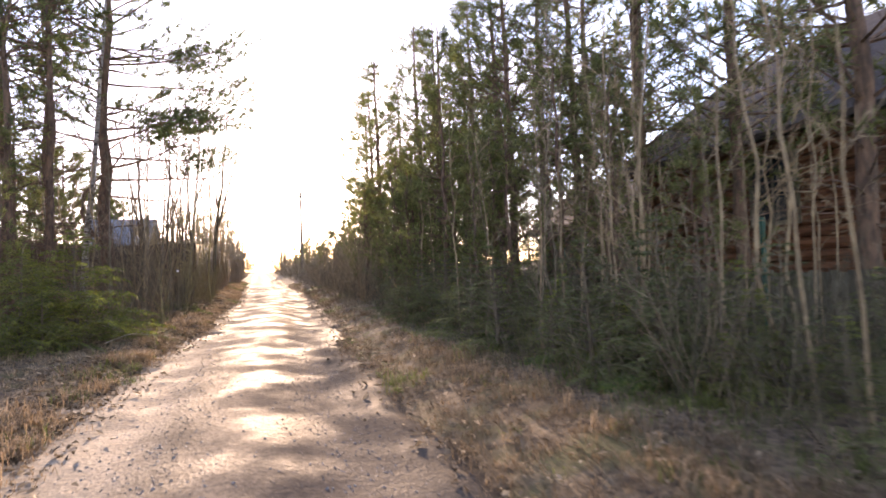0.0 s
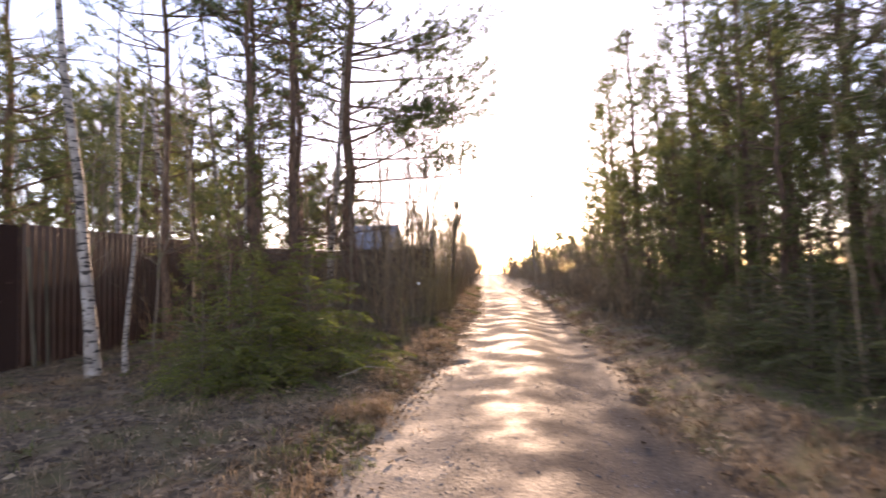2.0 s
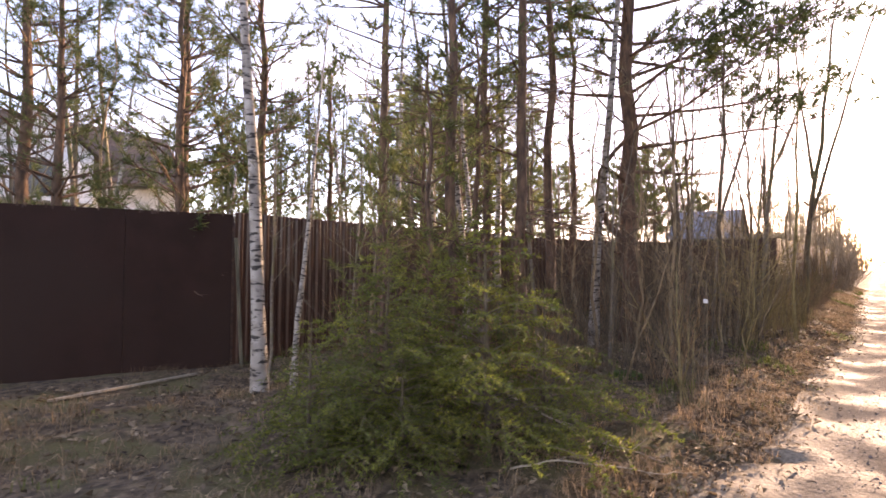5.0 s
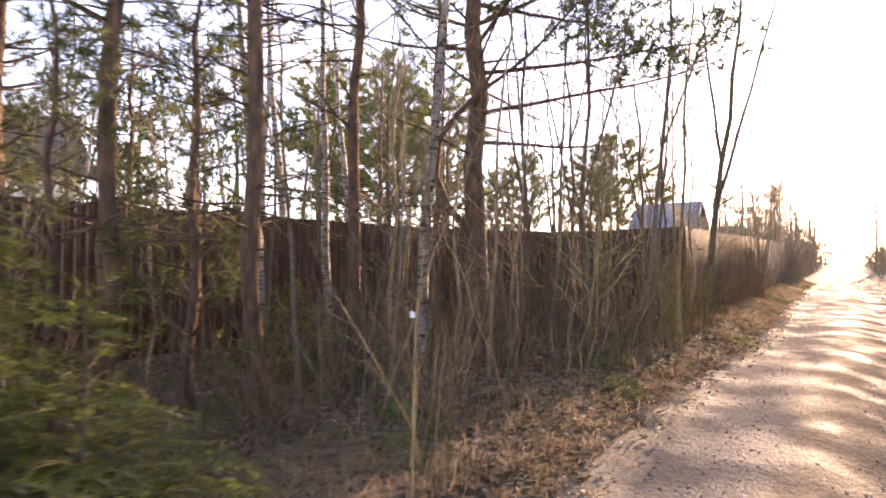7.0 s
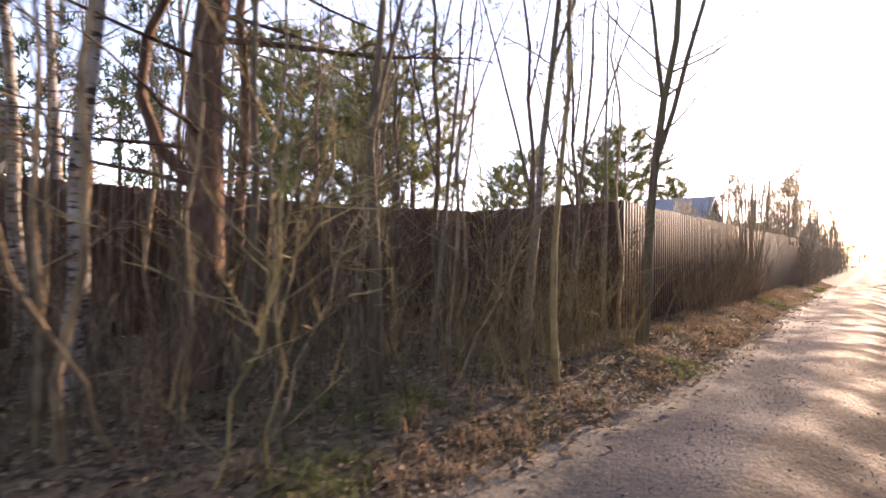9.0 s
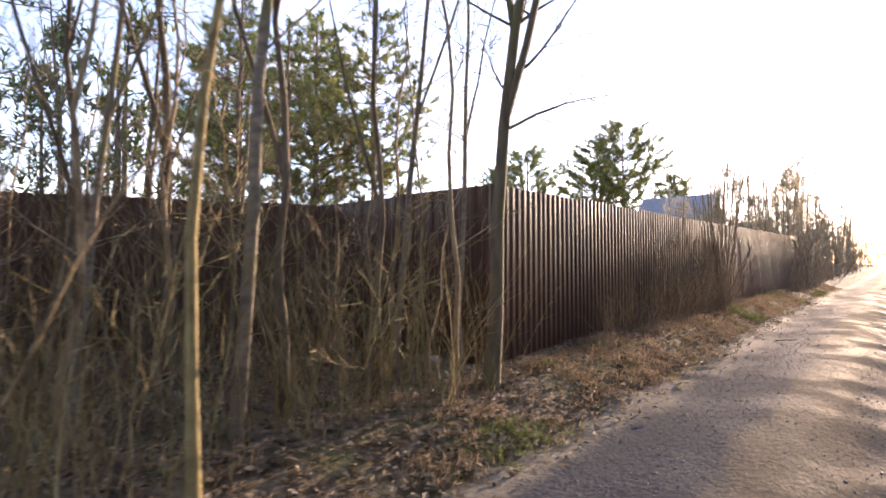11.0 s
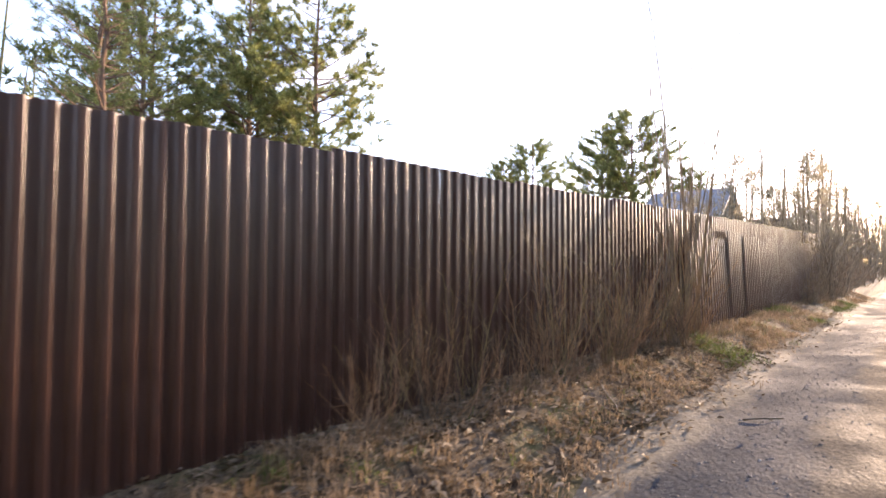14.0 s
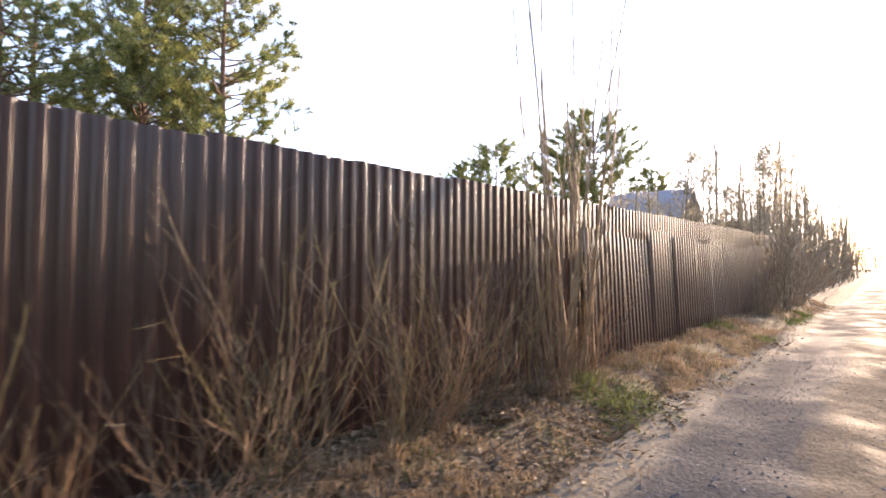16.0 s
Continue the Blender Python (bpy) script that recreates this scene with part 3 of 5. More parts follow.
fence_road = empty("metal_fence", "dark brown ribbed steel sheet fence along the road verge", "fence")
along((-2.43, 21.0), (-2.45, 44.2), 0.27, 0.66, fence_road)
part("corner_post", Geo().box(-2.515, 20.995, -0.2, -2.435, 21.06, 2.33), M_GATE, fence_road)
fence_side = empty("metal_fence", "dark brown ribbed steel sheet fence running back from the road corner", "fence")
along((-5.15, 20.9), (-2.43, 20.985), 0.24, 0.27, fence_side)
fence_back = empty("metal_fence", "dark brown ribbed steel sheet fence behind roadside trees", "fence")
along((-7.3, 9.75), (-7.05, 14.3), 0.22, 0.22, fence_back)
along((-7.05, 14.3), (-6.55, 18.0), 0.22, 0.22, fence_back)
along((-6.55, 18.0), (-5.15, 20.9), 0.22, 0.24, fence_back)
fence_low = empty("leaning_sheet_row", "bent brown steel sheets leaning against the fence", "fence")
along((-2.2, 29.9), (-2.2, 41.0), 0.42, 0.55, fence_low, 1.8, 0.05, -2.5, 0.14, False)


def gate():
    """Flat sheet-steel gate leaves between posts, with seams and a ragged bright top edge."""
    g0 = empty("metal_gate", "dark brown flat sheet steel gate between fence runs", "gate")
    p, q = Vector((-9.6, 3.9, 0)), Vector((-7.3, 9.72, 0))
    d = (q - p)
    ln = d.length
    ang = math.atan2(d.y, d.x)
    m = Matrix.Translation((p.x, p.y, 0.2)) @ Euler((0, 0, ang)).to_matrix().to_4x4()
    for k in range(5):
        a, b = ln * k / 5 + 0.004, ln * (k + 1) / 5 - 0.004
        part("panel", Geo().box(a, -0.008, 0, b, 0.008, 2.07, m), M_GATE, g0)
    for k in range(6):
        x = ln * k / 5
        part("post", Geo().box(x - 0.03, 0.01, -0.4, x + 0.03, 0.07, 2.05, m), M_POST, g0)
    for z in (0.3, 1.75):
        part("rail", Geo().box(0, 0.01, z, ln, 0.045, z + 0.04, m), M_POST, g0)
    rng = random.Random(3)
    for k in range(34):
        x = rng.uniform(0.2, ln - 0.1)
        part("edge_clip", Geo().box(x - 0.008, -0.012, 2.06 - rng.uniform(0.01, 0.03), x + 0.008, 0.012, 2.09, m), M_POST, g0)


gate()


def plank_row():
    """A low weathered plank fence with green steel posts before the log house."""
    f = empty("plank_fence", "low weathered plank fence with green steel posts", "fence")
    rng = random.Random(5)
    y = -3.0
    while y < 15:
        w = rng.uniform(0.1, 0.14)
        part("plank", Geo().box(6.2, y, -0.05, 6.222, y + w - 0.008, 0.86 + rng.uniform(-0.03, 0.03)), M_BOARD, f)
        y += w
    for y in np.arange(-2.5, 15, 2.5):
        part("post", Geo().box(6.14, y, -0.3, 6.19, y + 0.05, 1.6), M_GREEN, f)
    for z in (0.2, 0.7):
        part("rail", Geo().box(6.225, -3, z, 6.26, 15, z + 0.06), M_BOARD, f)


plank_row()


# ---- houses ----
def roof_slab(p0, p1, r0, r1, thick=0.12):
    """A sloping slab from the eave p0-p1 up to the ridge r0-r1."""
    g = Geo()
    up = Vector((0, 0, thick))
    g.v = [p0, p1, r1, r0, p0 + up, p1 + up, r1 + up, r0 + up]
    g.f = [(3, 2, 1, 0), (4, 5, 6, 7), (0, 1, 5, 4), (1, 2, 6, 5), (2, 3, 7, 6), (3, 0, 4, 7)]
    return g


def gable_house(name, label, x0, y0, x1, y1, base, eave, ridge, along_y, wall_m, roof_m, over=0.4):
    """A plain gabled house; the ridge runs along y or x."""
    h = empty(name, label, "house")
    wl = Geo().box(x0, y0, base, x1, y1, eave)
    xm, ym = (x0 + x1) / 2, (y0 + y1) / 2
    part("wall", wl, wall_m, h)
    V = Vector
    k = (ridge - eave) / ((x1 - x0) / 2 if along_y else (y1 - y0) / 2) * over
    if along_y:
        a = roof_slab(V((x0 - over, y0 - over, eave - k)), V((x0 - over, y1 + over, eave - k)), V((xm, y0 - over, ridge)), V((xm, y1 + over, ridge)))
        b = roof_slab(V((x1 + over, y0 - over, eave - k)), V((x1 + over, y1 + over, eave - k)), V((xm, y0 - over, ridge)), V((xm, y1 + over, ridge)))
        ends = [((x0, y, eave), (x1, y, eave), (xm, y, ridge)) for y in (y0 + 0.02, y1 - 0.02)]
    else:
        a = roof_slab(V((x0 - over, y0 - over, eave - k)), V((x1 + over, y0 - over, eave - k)), V((x0 - over, ym, ridge)), V((x1 + over, ym, ridge)))
        b = roof_slab(V((x0 - over, y1 + over, eave - k)), V((x1 + over, y1 + over, eave - k)), V((x0 - over, ym, ridge)), V((x1 + over, ym, ridge)))
        ends = [((x, y0, eave), (x, y1, eave), (x, ym, ridge)) for x in (x0 + 0.02, x1 - 0.02)]
    part("roof", a, roof_m, h)
    part("roof", b, roof_m, h)
    for tri in ends:
        g = Geo()
        shift = V((0, 0.15, 0)) if along_y else V((0.15, 0, 0))
        if (tri[0][1] if along_y else tri[0][0]) > (ym if along_y else xm):
            shift = -shift
        g.v = [V(p) for p in tri] + [V(p) + shift for p in tri]
        g.f = [(0, 1, 2), (5, 4, 3), (0, 3, 4, 1), (1, 4, 5, 2), (2, 5, 3, 0)]
        part("gable", g, wall_m, h)
    return h


def window(h, x, y, z, w, ht, face):
    """A framed window on a wall whose outside faces along face ('-x', '+x')."""
    s = -1 if face == "-x" else 1
    fr = part("window", Geo().box(x, y - w / 2, z, x + s * 0.03, y + w / 2, z + ht), M_GLASS, h)
    for a in ((y - w / 2 - 0.09, z - 0.09, y - w / 2, z + ht + 0.09), (y + w / 2, z - 0.09, y + w / 2 + 0.09, z + ht + 0.09), (y - w / 2, z + ht, y + w / 2, z + ht + 0.09), (y - w / 2, z - 0.09, y + w / 2, z), (y - 0.025, z, y + 0.025, z + ht)):
        part("frame", Geo().box(min(x, x + s * 0.06), a[0], a[1], max(x, x + s * 0.06), a[2], a[3]), M_WHITE if face == "+x" else M_BOARD, fr)


def white_window(h, x, y, z, w, ht):
    """A white-framed casement in a wall that faces along -x."""
    fr = part("window", Geo().box(x - 0.02, y - w / 2, z, x + 0.02, y + w / 2, z + ht), M_GLASS, h)
    for a, b, c, d in ((-w / 2 - 0.1, -0.1, -w / 2, ht + 0.1), (w / 2, -0.1, w / 2 + 0.1, ht + 0.1), (-w / 2, ht, w / 2, ht + 0.1), (-w / 2, -0.1, w / 2, 0), (-0.03, 0, 0.03, ht)):
        part("frame", Geo().box(x - 0.05, y + a, z + b, x - 0.021, y + c, z + d), M_WHITE, fr)


def log_house():
    h = empty("log_house", "red-brown log house with a dark roof behind the thicket", "house")
    x0, x1, y0, y1 = 9.6, 15.4, 2.0, 11.2
    part("foundation", Geo().box(x0 + 0.05, y0, -0.3, x1, y1, 0.5), M_PLASTER, h)
    part("wall", Geo().box(x0 + 0.12, y0 + 0.1, 0.5, x1, y1 - 0.1, 3.45), M_LOG, h)
    for k in range(13):
        z = 0.6 + k * 0.225
        part("log", Geo().tube([Vector((x0 + 0.1, y0 - 0.3, z)), Vector((x0 + 0.1, y1 + 0.3, z))], [0.122, 0.118], 8, True), M_LOG, h, soft=False)
        part("log", Geo().tube([Vector((x0 - 0.3, y1, z + 0.11)), Vector((x1, y1, z + 0.11))], [0.12, 0.12], 8, True), M_LOG, h)
    V = Vector
    e, rz, xm = 3.3, 6.1, 12.5
    part("roof", roof_slab(V((x0 - 0.7, y0 - 0.5, e)), V((x0 - 0.7, y1 + 0.6, e)), V((xm, y0 - 0.5, rz)), V((xm, y1 - 0.6, rz))), M_ROOF_D, h)
    part("roof", roof_slab(V((x1 + 0.7, y0 - 0.5, e)), V((x1 + 0.7, y1 + 0.6, e)), V((xm, y0 - 0.5, rz)), V((xm, y1 - 0.6, rz))), M_ROOF_D, h)
    part("roof", roof_slab(V((x0 - 0.7, y1 + 0.6, e)), V((x1 + 0.7, y1 + 0.6, e)), V((xm - 0.05, y1 - 0.6, rz)), V((xm + 0.05, y1 - 0.6, rz))), M_ROOF_D, h)
    window(h, x0 - 0.02, 7.6, 1.75, 0.9, 1.25, "-x")
    window(h, x0 - 0.02, 4.6, 1.75, 0.9, 1.25, "-x")


log_house()
def arched_gable(h, x, y, z, w, rise, up):
    """A white front gable with a dark arched window and its own small roof."""
    V = Vector
    part("gable", Geo().box(x - 3.5, y - w, z, x, y + w, z + up), M_WHITE, h, "white front gable")
    g = Geo()
    g.v = [V((x, y - w, z + up)), V((x, y + w, z + up)), V((x, y, z + up + rise)), V((x - 3.5, y - w, z + up)), V((x - 3.5, y + w, z + up)), V((x - 3.5, y, z + up + rise))]
    g.f = [(0, 1, 2), (5, 4, 3), (0, 3, 4, 1), (1, 4, 5, 2), (2, 5, 3, 0)]
    part("gable", g, M_WHITE, h)
    for s_ in (-1, 1):
        part("roof", roof_slab(V((x - 3.6, y + s_ * (w + 0.3), z + up - 0.2)), V((x + 0.3, y + s_ * (w + 0.3), z + up - 0.2)), V((x - 3.6, y, z + up + 0.04 + rise)), V((x + 0.3, y, z + up + 0.04 + rise)), 0.1), M_ROOF_D, h)
    a = Geo()
    n = 10
    pts = [(-1.0, 0.0), (1.0, 0.0)] + [(1.0 * math.cos(math.pi * k / n), 0.9 + 0.8 * math.sin(math.pi * k / n)) for k in range(n + 1)]
    a.v = [V((x + 0.012, y + p, z + 0.2 + q)) for p, q in pts] + [V((x + 0.03, y + p, z + 0.2 + q)) for p, q in pts]
    m = len(pts)
    a.f = [tuple(range(m))[::-1], tuple(range(m, 2 * m))] + [(k, (k + 1) % m, m + (k + 1) % m, m + k) for k in range(m)]
    part("window", a, M_GLASS, h, "dark arched window")


tall_house = gable_house("two_storey_house", "cream two-storey house with a brown roof and a white arched gable", -37, 7.0, -30.6, 19.6, 0.2, 6.3, 9.2, True, M_PLASTER, M_ROOF_D, 0.6)
arched_gable(tall_house, -29.7, 13.0, 4.6, 2.2, 1.9, 2.3)
window(tall_house, -30.6, 17.2, 3.2, 1.1, 1.4, "+x")
far_house = gable_house("far_house", "house with a blue-grey metal roof far along the fence", -17.2, 64, -11.5, 71, 0.6, 5.0, 7.75, False, M_BOARD, M_ROOF_B, 0.35)
far_shed = gable_house("far_shed", "brown-roofed shed beside the far house", -11.4, 72, -8.6, 76, 0.6, 3.6, 5.6, False, M_BOARD, M_ROOF_D, 0.3)

cottage = gable_house("cottage", "small dark cottage with a white-framed window behind the thicket", 12.5, 16.6, 17.5, 22.5, 0.0, 2.7, 4.7, True, M_BOARD, M_ROOF_D, 0.5)
white_window(cottage, 12.5, 17.8, 1.4, 1.1, 1.1)


def pole(x, y, h):
    p = empty("utility_pole", "grey weathered wooden utility pole above bushes", "utility pole", "roadside poles")
    z = ground_z(x, y)
    part("shaft", Geo().tube([Vector((x, y, z - 0.3)), Vector((x + 0.05, y, z + h))], [0.13, 0.09], 8, True), M_POLE, p)
    part("cross_arm", Geo().box(x - 0.4, y - 0.05, z + h - 0.5, x + 0.5, y + 0.05, z + h - 0.4), M_POLE, p)


pole(3.2, 47, 7.6)
pole(2.9, 85, 7.5)

# ---- roadside trees, left ----
big_pine = pine("pine_tree", "tall old pine with a reddish trunk and a curved dead limb", 11, 11.5, 0.165, 0.42, 3.4, 1.0, dead=16, bend=0.09, lean=(0.015, 0), blades=11, tsize=0.17)
put(big_pine, -3.95, 15.3)
limb = Geo().tube([Vector(p) for p in ((0.0, -0.1, 1.75), (-0.22, -0.28, 2.05), (-0.38, -0.38, 2.5), (-0.34, -0.36, 3.0), (-0.1, -0.28, 3.35), (0.25, -0.1, 3.75), (0.55, 0.05, 4.3))], [0.06, 0.055, 0.05, 0.045, 0.04, 0.03, 0.015], 6)
part("curved_limb", limb, M_PINEBARK, big_pine, "dead curved limb bowing out from the trunk", True)
for i, (tz, a, ln) in enumerate(((3.4, 0.2, 3.2), (4.0, 0.5, 3.6), (4.7, 0.1, 3.6), (5.3, 0.7, 3.4), (5.9, 0.3, 3.8), (4.4, 5.6, 3.0), (3.0, 0.9, 2.6), (5.0, 1.2, 3.0), (6.4, 0.2, 3.6), (6.9, 0.6, 3.2), (3.7, 5.9, 2.6))):
    rng = random.Random(70 + i)
    g = Geo()
    q = curve(rng, Vector((0.06, 0, tz)), Vector((math.cos(a), math.sin(a), 0.08)), ln, 9, 0.07, 0.012)
    g.tube(q, taper(0.035, 0.006, 9), 5)
    twigs(g, rng, q, 0.011, 2, 0.9, 0.7, every=1.4)
    part("bough", g, M_PINEBARK, big_pine)
    if tz > 3.9:
        c = Geo()
        for _ in range(120):
            t = rng.uniform(4.5, 9)
            k = min(8, int(t))
            tuft(c, rng, q[k].lerp(q[k + 1], t - k) + rv(rng, 0.38), Vector((0.5, 0.2, 0.5)), 0.18, 12, 0.013)
        part("needle_spray", c, M_NEEDLE, big_pine)

birch_a = bare_tree("birch_tree", "slim white-barked birch with a leaning trunk", 21, 8.5, 0.085, M_BIRCH, (-0.105, 0.0), 18, 0.28, 1.7, 2, group="birches by the fence", sway=0.04, up=-0.02)
put(birch_a, -5.75, 9.2)
birch_b = bare_tree("birch_tree", "white birch with dark cross marks leaning over the verge", 22, 9.5, 0.085, M_BIRCH, (0.07, 0.03), 18, 0.35, 1.5, 2, group="birches by the fence", sway=0.04, up=0.0)
put(birch_b, -4.2, 14.4)
for x, y, s, t in ((-5.5, 9.45, 0.45, 40), (-6.2, 14.6, 0.9, 120), (-5.9, 13.2, 0.85, 200), (-8.4, 15.5, 1.1, 10), (-9.2, 18.0, 1.1, 80), (-10.5, 16.2, 1.2, 300)):
    put(birch_a if s > 0.88 else birch_b, x, y, t, s)

dark_pine = pine("pine_tree", "slender roadside pine with bare lower trunk", 31, 10, 0.075, 0.42, 1.9, 0.67, dead=26, bend=0.06)
for x, y, s, t in ((-4.0, 11.8, 1.0, 0), (-4.55, 13.6, 1.05, 70), (-4.3, 10.7, 0.9, 150), (-5.0, 12.4, 0.95, 220), (-5.6, 16.6, 1.0, 300), (-6.1, 11.4, 0.95, 20)):
    put(dark_pine, x, y, t, s)

alder_a = bare_tree("alder_tree", "grey bare alder with upswept branches", 41, 8.0, 0.05, M_ALDER, (0.08, 0.03), 19, 0.3, 1.5, 2, fork=(0.45,), group="bare roadside trees")
alder_b = bare_tree("alder_tree", "bare alder with a forked stem", 42, 7.5, 0.05, M_BARK, (0.02, 0.03), 19, 0.22, 1.4, 2, fork=(0.3, 0.5), group="bare roadside trees", sway=0.07)
alder_c = bare_tree("alder_tree", "thin crooked bare sapling", 43, 6.0, 0.032, M_STEM, (0.05, -0.03), 18, 0.15, 1.1, 2, group="bare roadside trees", sway=0.09)
forked = bare_tree("forked_tree", "bare tree with two rising leaders beside the fence corner", 44, 8.0, 0.07, M_BARK, (0.11, 0.0), 34, 0.3, 2.1, 2, fork=(0.3, 0.4), sway=0.04, spread=0.9, aim=(0.2, 3.4))
put(forked, -1.85, 20.2)
for i, (tz, a, ln) in enumerate(((2.3, 0.75, 1.0), (2.75, 0.5, 1.2), (3.2, 0.9, 1.1), (2.6, 2.6, 1.0), (3.5, 0.3, 1.3))):
    rng = random.Random(170 + i)
    g = Geo()
    q = curve(rng, Vector((0.11 * 8 * (tz / 8) ** 1.15, 0, tz)), Vector((math.cos(a), math.sin(a), 0.55)), ln, 7, 0.18, 0.04)
    g.tube(q, taper(0.017, 0.003, 7), 5)
    twigs(g, rng, q, 0.006, 2, 0.6, 0.7, every=1.2)
    part("bough", g, M_BARK, forked)
put(alder_a, -2.35, 18.05, 0, 1.0)
put(alder_a, -2.75, 19.9, 25, 0.8)
gold_alder = bare_tree("alder_tree", "crooked alder at the road verge, bark coloured sunlit gold", 45, 7.0, 0.034, M_MOSSY_SUN, (0.03, 0.03), 18, 0.35, 1.3, 2, group="bare roadside trees", sway=0.06)
put(gold_alder, -1.68, 17.48)
put(alder_c, -2.05, 19.98, 300, 0.9)
SAPS = [(-2.85, 14.0), (-3.1, 15.2), (-2.95, 14.7), (-3.4, 16.7), (-2.9, 20.5), (-3.7, 17.5), (-2.7, 17.2), (-4.3, 19.0), (-2.8, 19.6), (-3.6, 18.1), (-4.9, 17.3), (-2.5, 20.6), (-3.1, 17.9), (-2.5, 18.5), (-3.1, 20.2), (-4.1, 12.4), (-3.3, 14.0), (-3.8, 14.1), (-4.3, 17.0), (-3.2, 16.4), (-5.2, 15.4), (-4.7, 18.4), (-5.6, 18.9), (-3.0, 17.3), (-3.4, 15.6), (-2.6, 16.1), (-6.3, 12.6), (-5.7, 10.4), (-4.8, 10.0), (-6.5, 16.2), (-4.6, 14.6), (-3.3, 12.9), (-5.3, 11.5), (-2.35, 19.3), (-3.7, 13.3), (-6.2, 9.6)]
rng = random.Random(8)
for i, (x, y) in enumerate(SAPS):
    src = (alder_c, alder_b, alder_c, alder_a)[i % 4]
    put(src, x, y, rng.uniform(0, 360), rng.uniform(0.5, 0.95) * (1 if src is not alder_a else 0.8))

for x, y, t, ln, sz in ((-2.6, 14.2, 20, 28, 0.5), (-2.4, 15.0, 190, 30, 0.45), (-2.35, 13.5, 320, 20, 0.4), (-2.2, 16.6, 130, 25, 0.45), (-2.3, 18.9, 40, 22, 0.4), (-2.1, 19.6, 200, 26, 0.4), (-2.7, 18.8, 280, 30, 0.45), (-2.9, 12.3, 100, 18, 0.5)):
    put(alder_c, x, y, t, sz, lean=ln)

# Brush and saplings along the left side beyond the fence, and the woods behind the fences.
rng = random.Random(9)
for i in range(18):
    put((alder_b, alder_c, birch_a, alder_a)[i % 4], rng.uniform(-22, -8.2), rng.uniform(8, 24), rng.uniform(0, 360), rng.uniform(0.8, 1.35))

wood_pine = pine("pine_tree", "green pine standing behind the fence", 51, 9, 0.12, 0.22, 2.2, 0.34, dead=8, tsize=0.21, tw=0.008, blades=22)
gold_pine = pine("pine_tree", "broad pine behind the fence, needles coloured sunlit yellow-green", 52, 13.5, 0.17, 0.22, 3.7, 0.34, needle=M_NEEDLE_Y, dead=6, tsize=0.28, tw=0.016, blades=32, full=3.0)
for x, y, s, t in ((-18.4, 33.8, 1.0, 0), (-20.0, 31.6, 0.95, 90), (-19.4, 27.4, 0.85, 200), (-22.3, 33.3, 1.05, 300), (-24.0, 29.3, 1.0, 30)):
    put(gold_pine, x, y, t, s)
far_pine = pine("pine_tree", "broad pine standing far behind the fence", 53, 13.0, 0.2, 0.3, 5.0, 0.34, needle=M_NEEDLE_T, dead=6, tsize=0.4, tw=0.022, blades=26, full=3.0)
for x, y, s, t in ((-21.6, 72.8, 1.22, 0), (-25.4, 74.0, 1.15, 100), (-38.0, 80, 1.3, 200), (-42, 79, 1.1, 280), (-18.0, 78, 0.8, 50)):
    put(far_pine, x, y, t, s)
for x, y, s, t in ((-8.2, 9.4, 0.72, 0), (-8.7, 11.0, 0.85, 60), (-9.5, 8.3, 0.7, 140), (-11.5, 11.0, 1.0, 110), (-12.0, 8.5, 1.0, 210), (-10.8, 24.0, 0.8, 200), (-15.0, 25.0, 1.1, 250), (-9.2, 12.9, 0.6, 10), (-26, 72, 1.2, 220), (-20, 78, 1.1, 80)):
    put(wood_pine, x, y, t, s)

# ---- young spruces on the left verge ----
spruce_a = spruce("young_spruce", "young yellow-green spruce with drooping boughs on the verge", 61, 2.1, 1.6, first=0.03, step=0.085, nw=0.008, nl=0.04, per=30)
put(spruce_a, -3.0, 9.55, 0, 0.9)
put(spruce_a, -3.5, 8.85, 130, 0.75)
spruce_b = spruce("young_spruce", "small spruce beside the larger one", 62, 1.5, 1.0, step=0.1, nw=0.007, nl=0.045, per=18)
put(spruce_b, -2.75, 10.0, 40, 0.85)
put(spruce_b, -3.85, 8.4, 80, 0.7)
put(spruce_b, -3.2, 8.75, 310, 0.65)
put(spruce_b, -4.6, 9.8, 160, 1.1)
put(spruce_a, -4.9, 12.9, 90, 0.55)

# ---- the thicket on the right ----
young_pine = pine("young_pine", "dense dark young pine in the roadside thicket", 71, 5.5, 0.06, 0.1, 1.5, 0.34, dead=4, group="thicket pines", blades=17, tsize=0.2, tw=0.009, needle=M_NEEDLE_T)
tall_pine = pine("pine_tree", "tall dense pine of the roadside thicket", 72, 10.5, 0.13, 0.2, 2.4, 0.34, dead=12, group="thicket pines", tsize=0.24, tw=0.011, blades=19, needle=M_NEEDLE_T)
pole_a = bare_tree("thicket_sapling", "thin tan bare sapling in the thicket", 73, 5.0, 0.017, M_STEM, (0.02, 0.02), 14, 0.3, 0.8, 1, group="thicket saplings", sway=0.05)
pole_b = bare_tree("thicket_sapling", "thin crooked bare sapling in the thicket", 74, 3.8, 0.013, M_UNDER, (-0.03, 0.03), 14, 0.2, 0.8, 1, group="thicket saplings", sway=0.07)
rng = random.Random(10)
for i in range(105):
    y = rng.uniform(2.5, 16) if i % 4 == 0 else rng.uniform(2.5, 34)
    x = 2.7 + rng.random() ** 1.3 * 4.5 + 0.02 * y
    put((pole_a, pole_b)[i % 2], x, y, rng.uniform(0, 360), rng.uniform(0.55, 1.15), lean=rng.uniform(-5, 5))
for i in range(26):
    y = 7.5 + i * 1.0 + rng.uniform(-0.5, 0.5)
    put(young_pine, rng.uniform(3.6, 6.0), y, rng.uniform(0, 360), rng.uniform(0.55, 1.0))
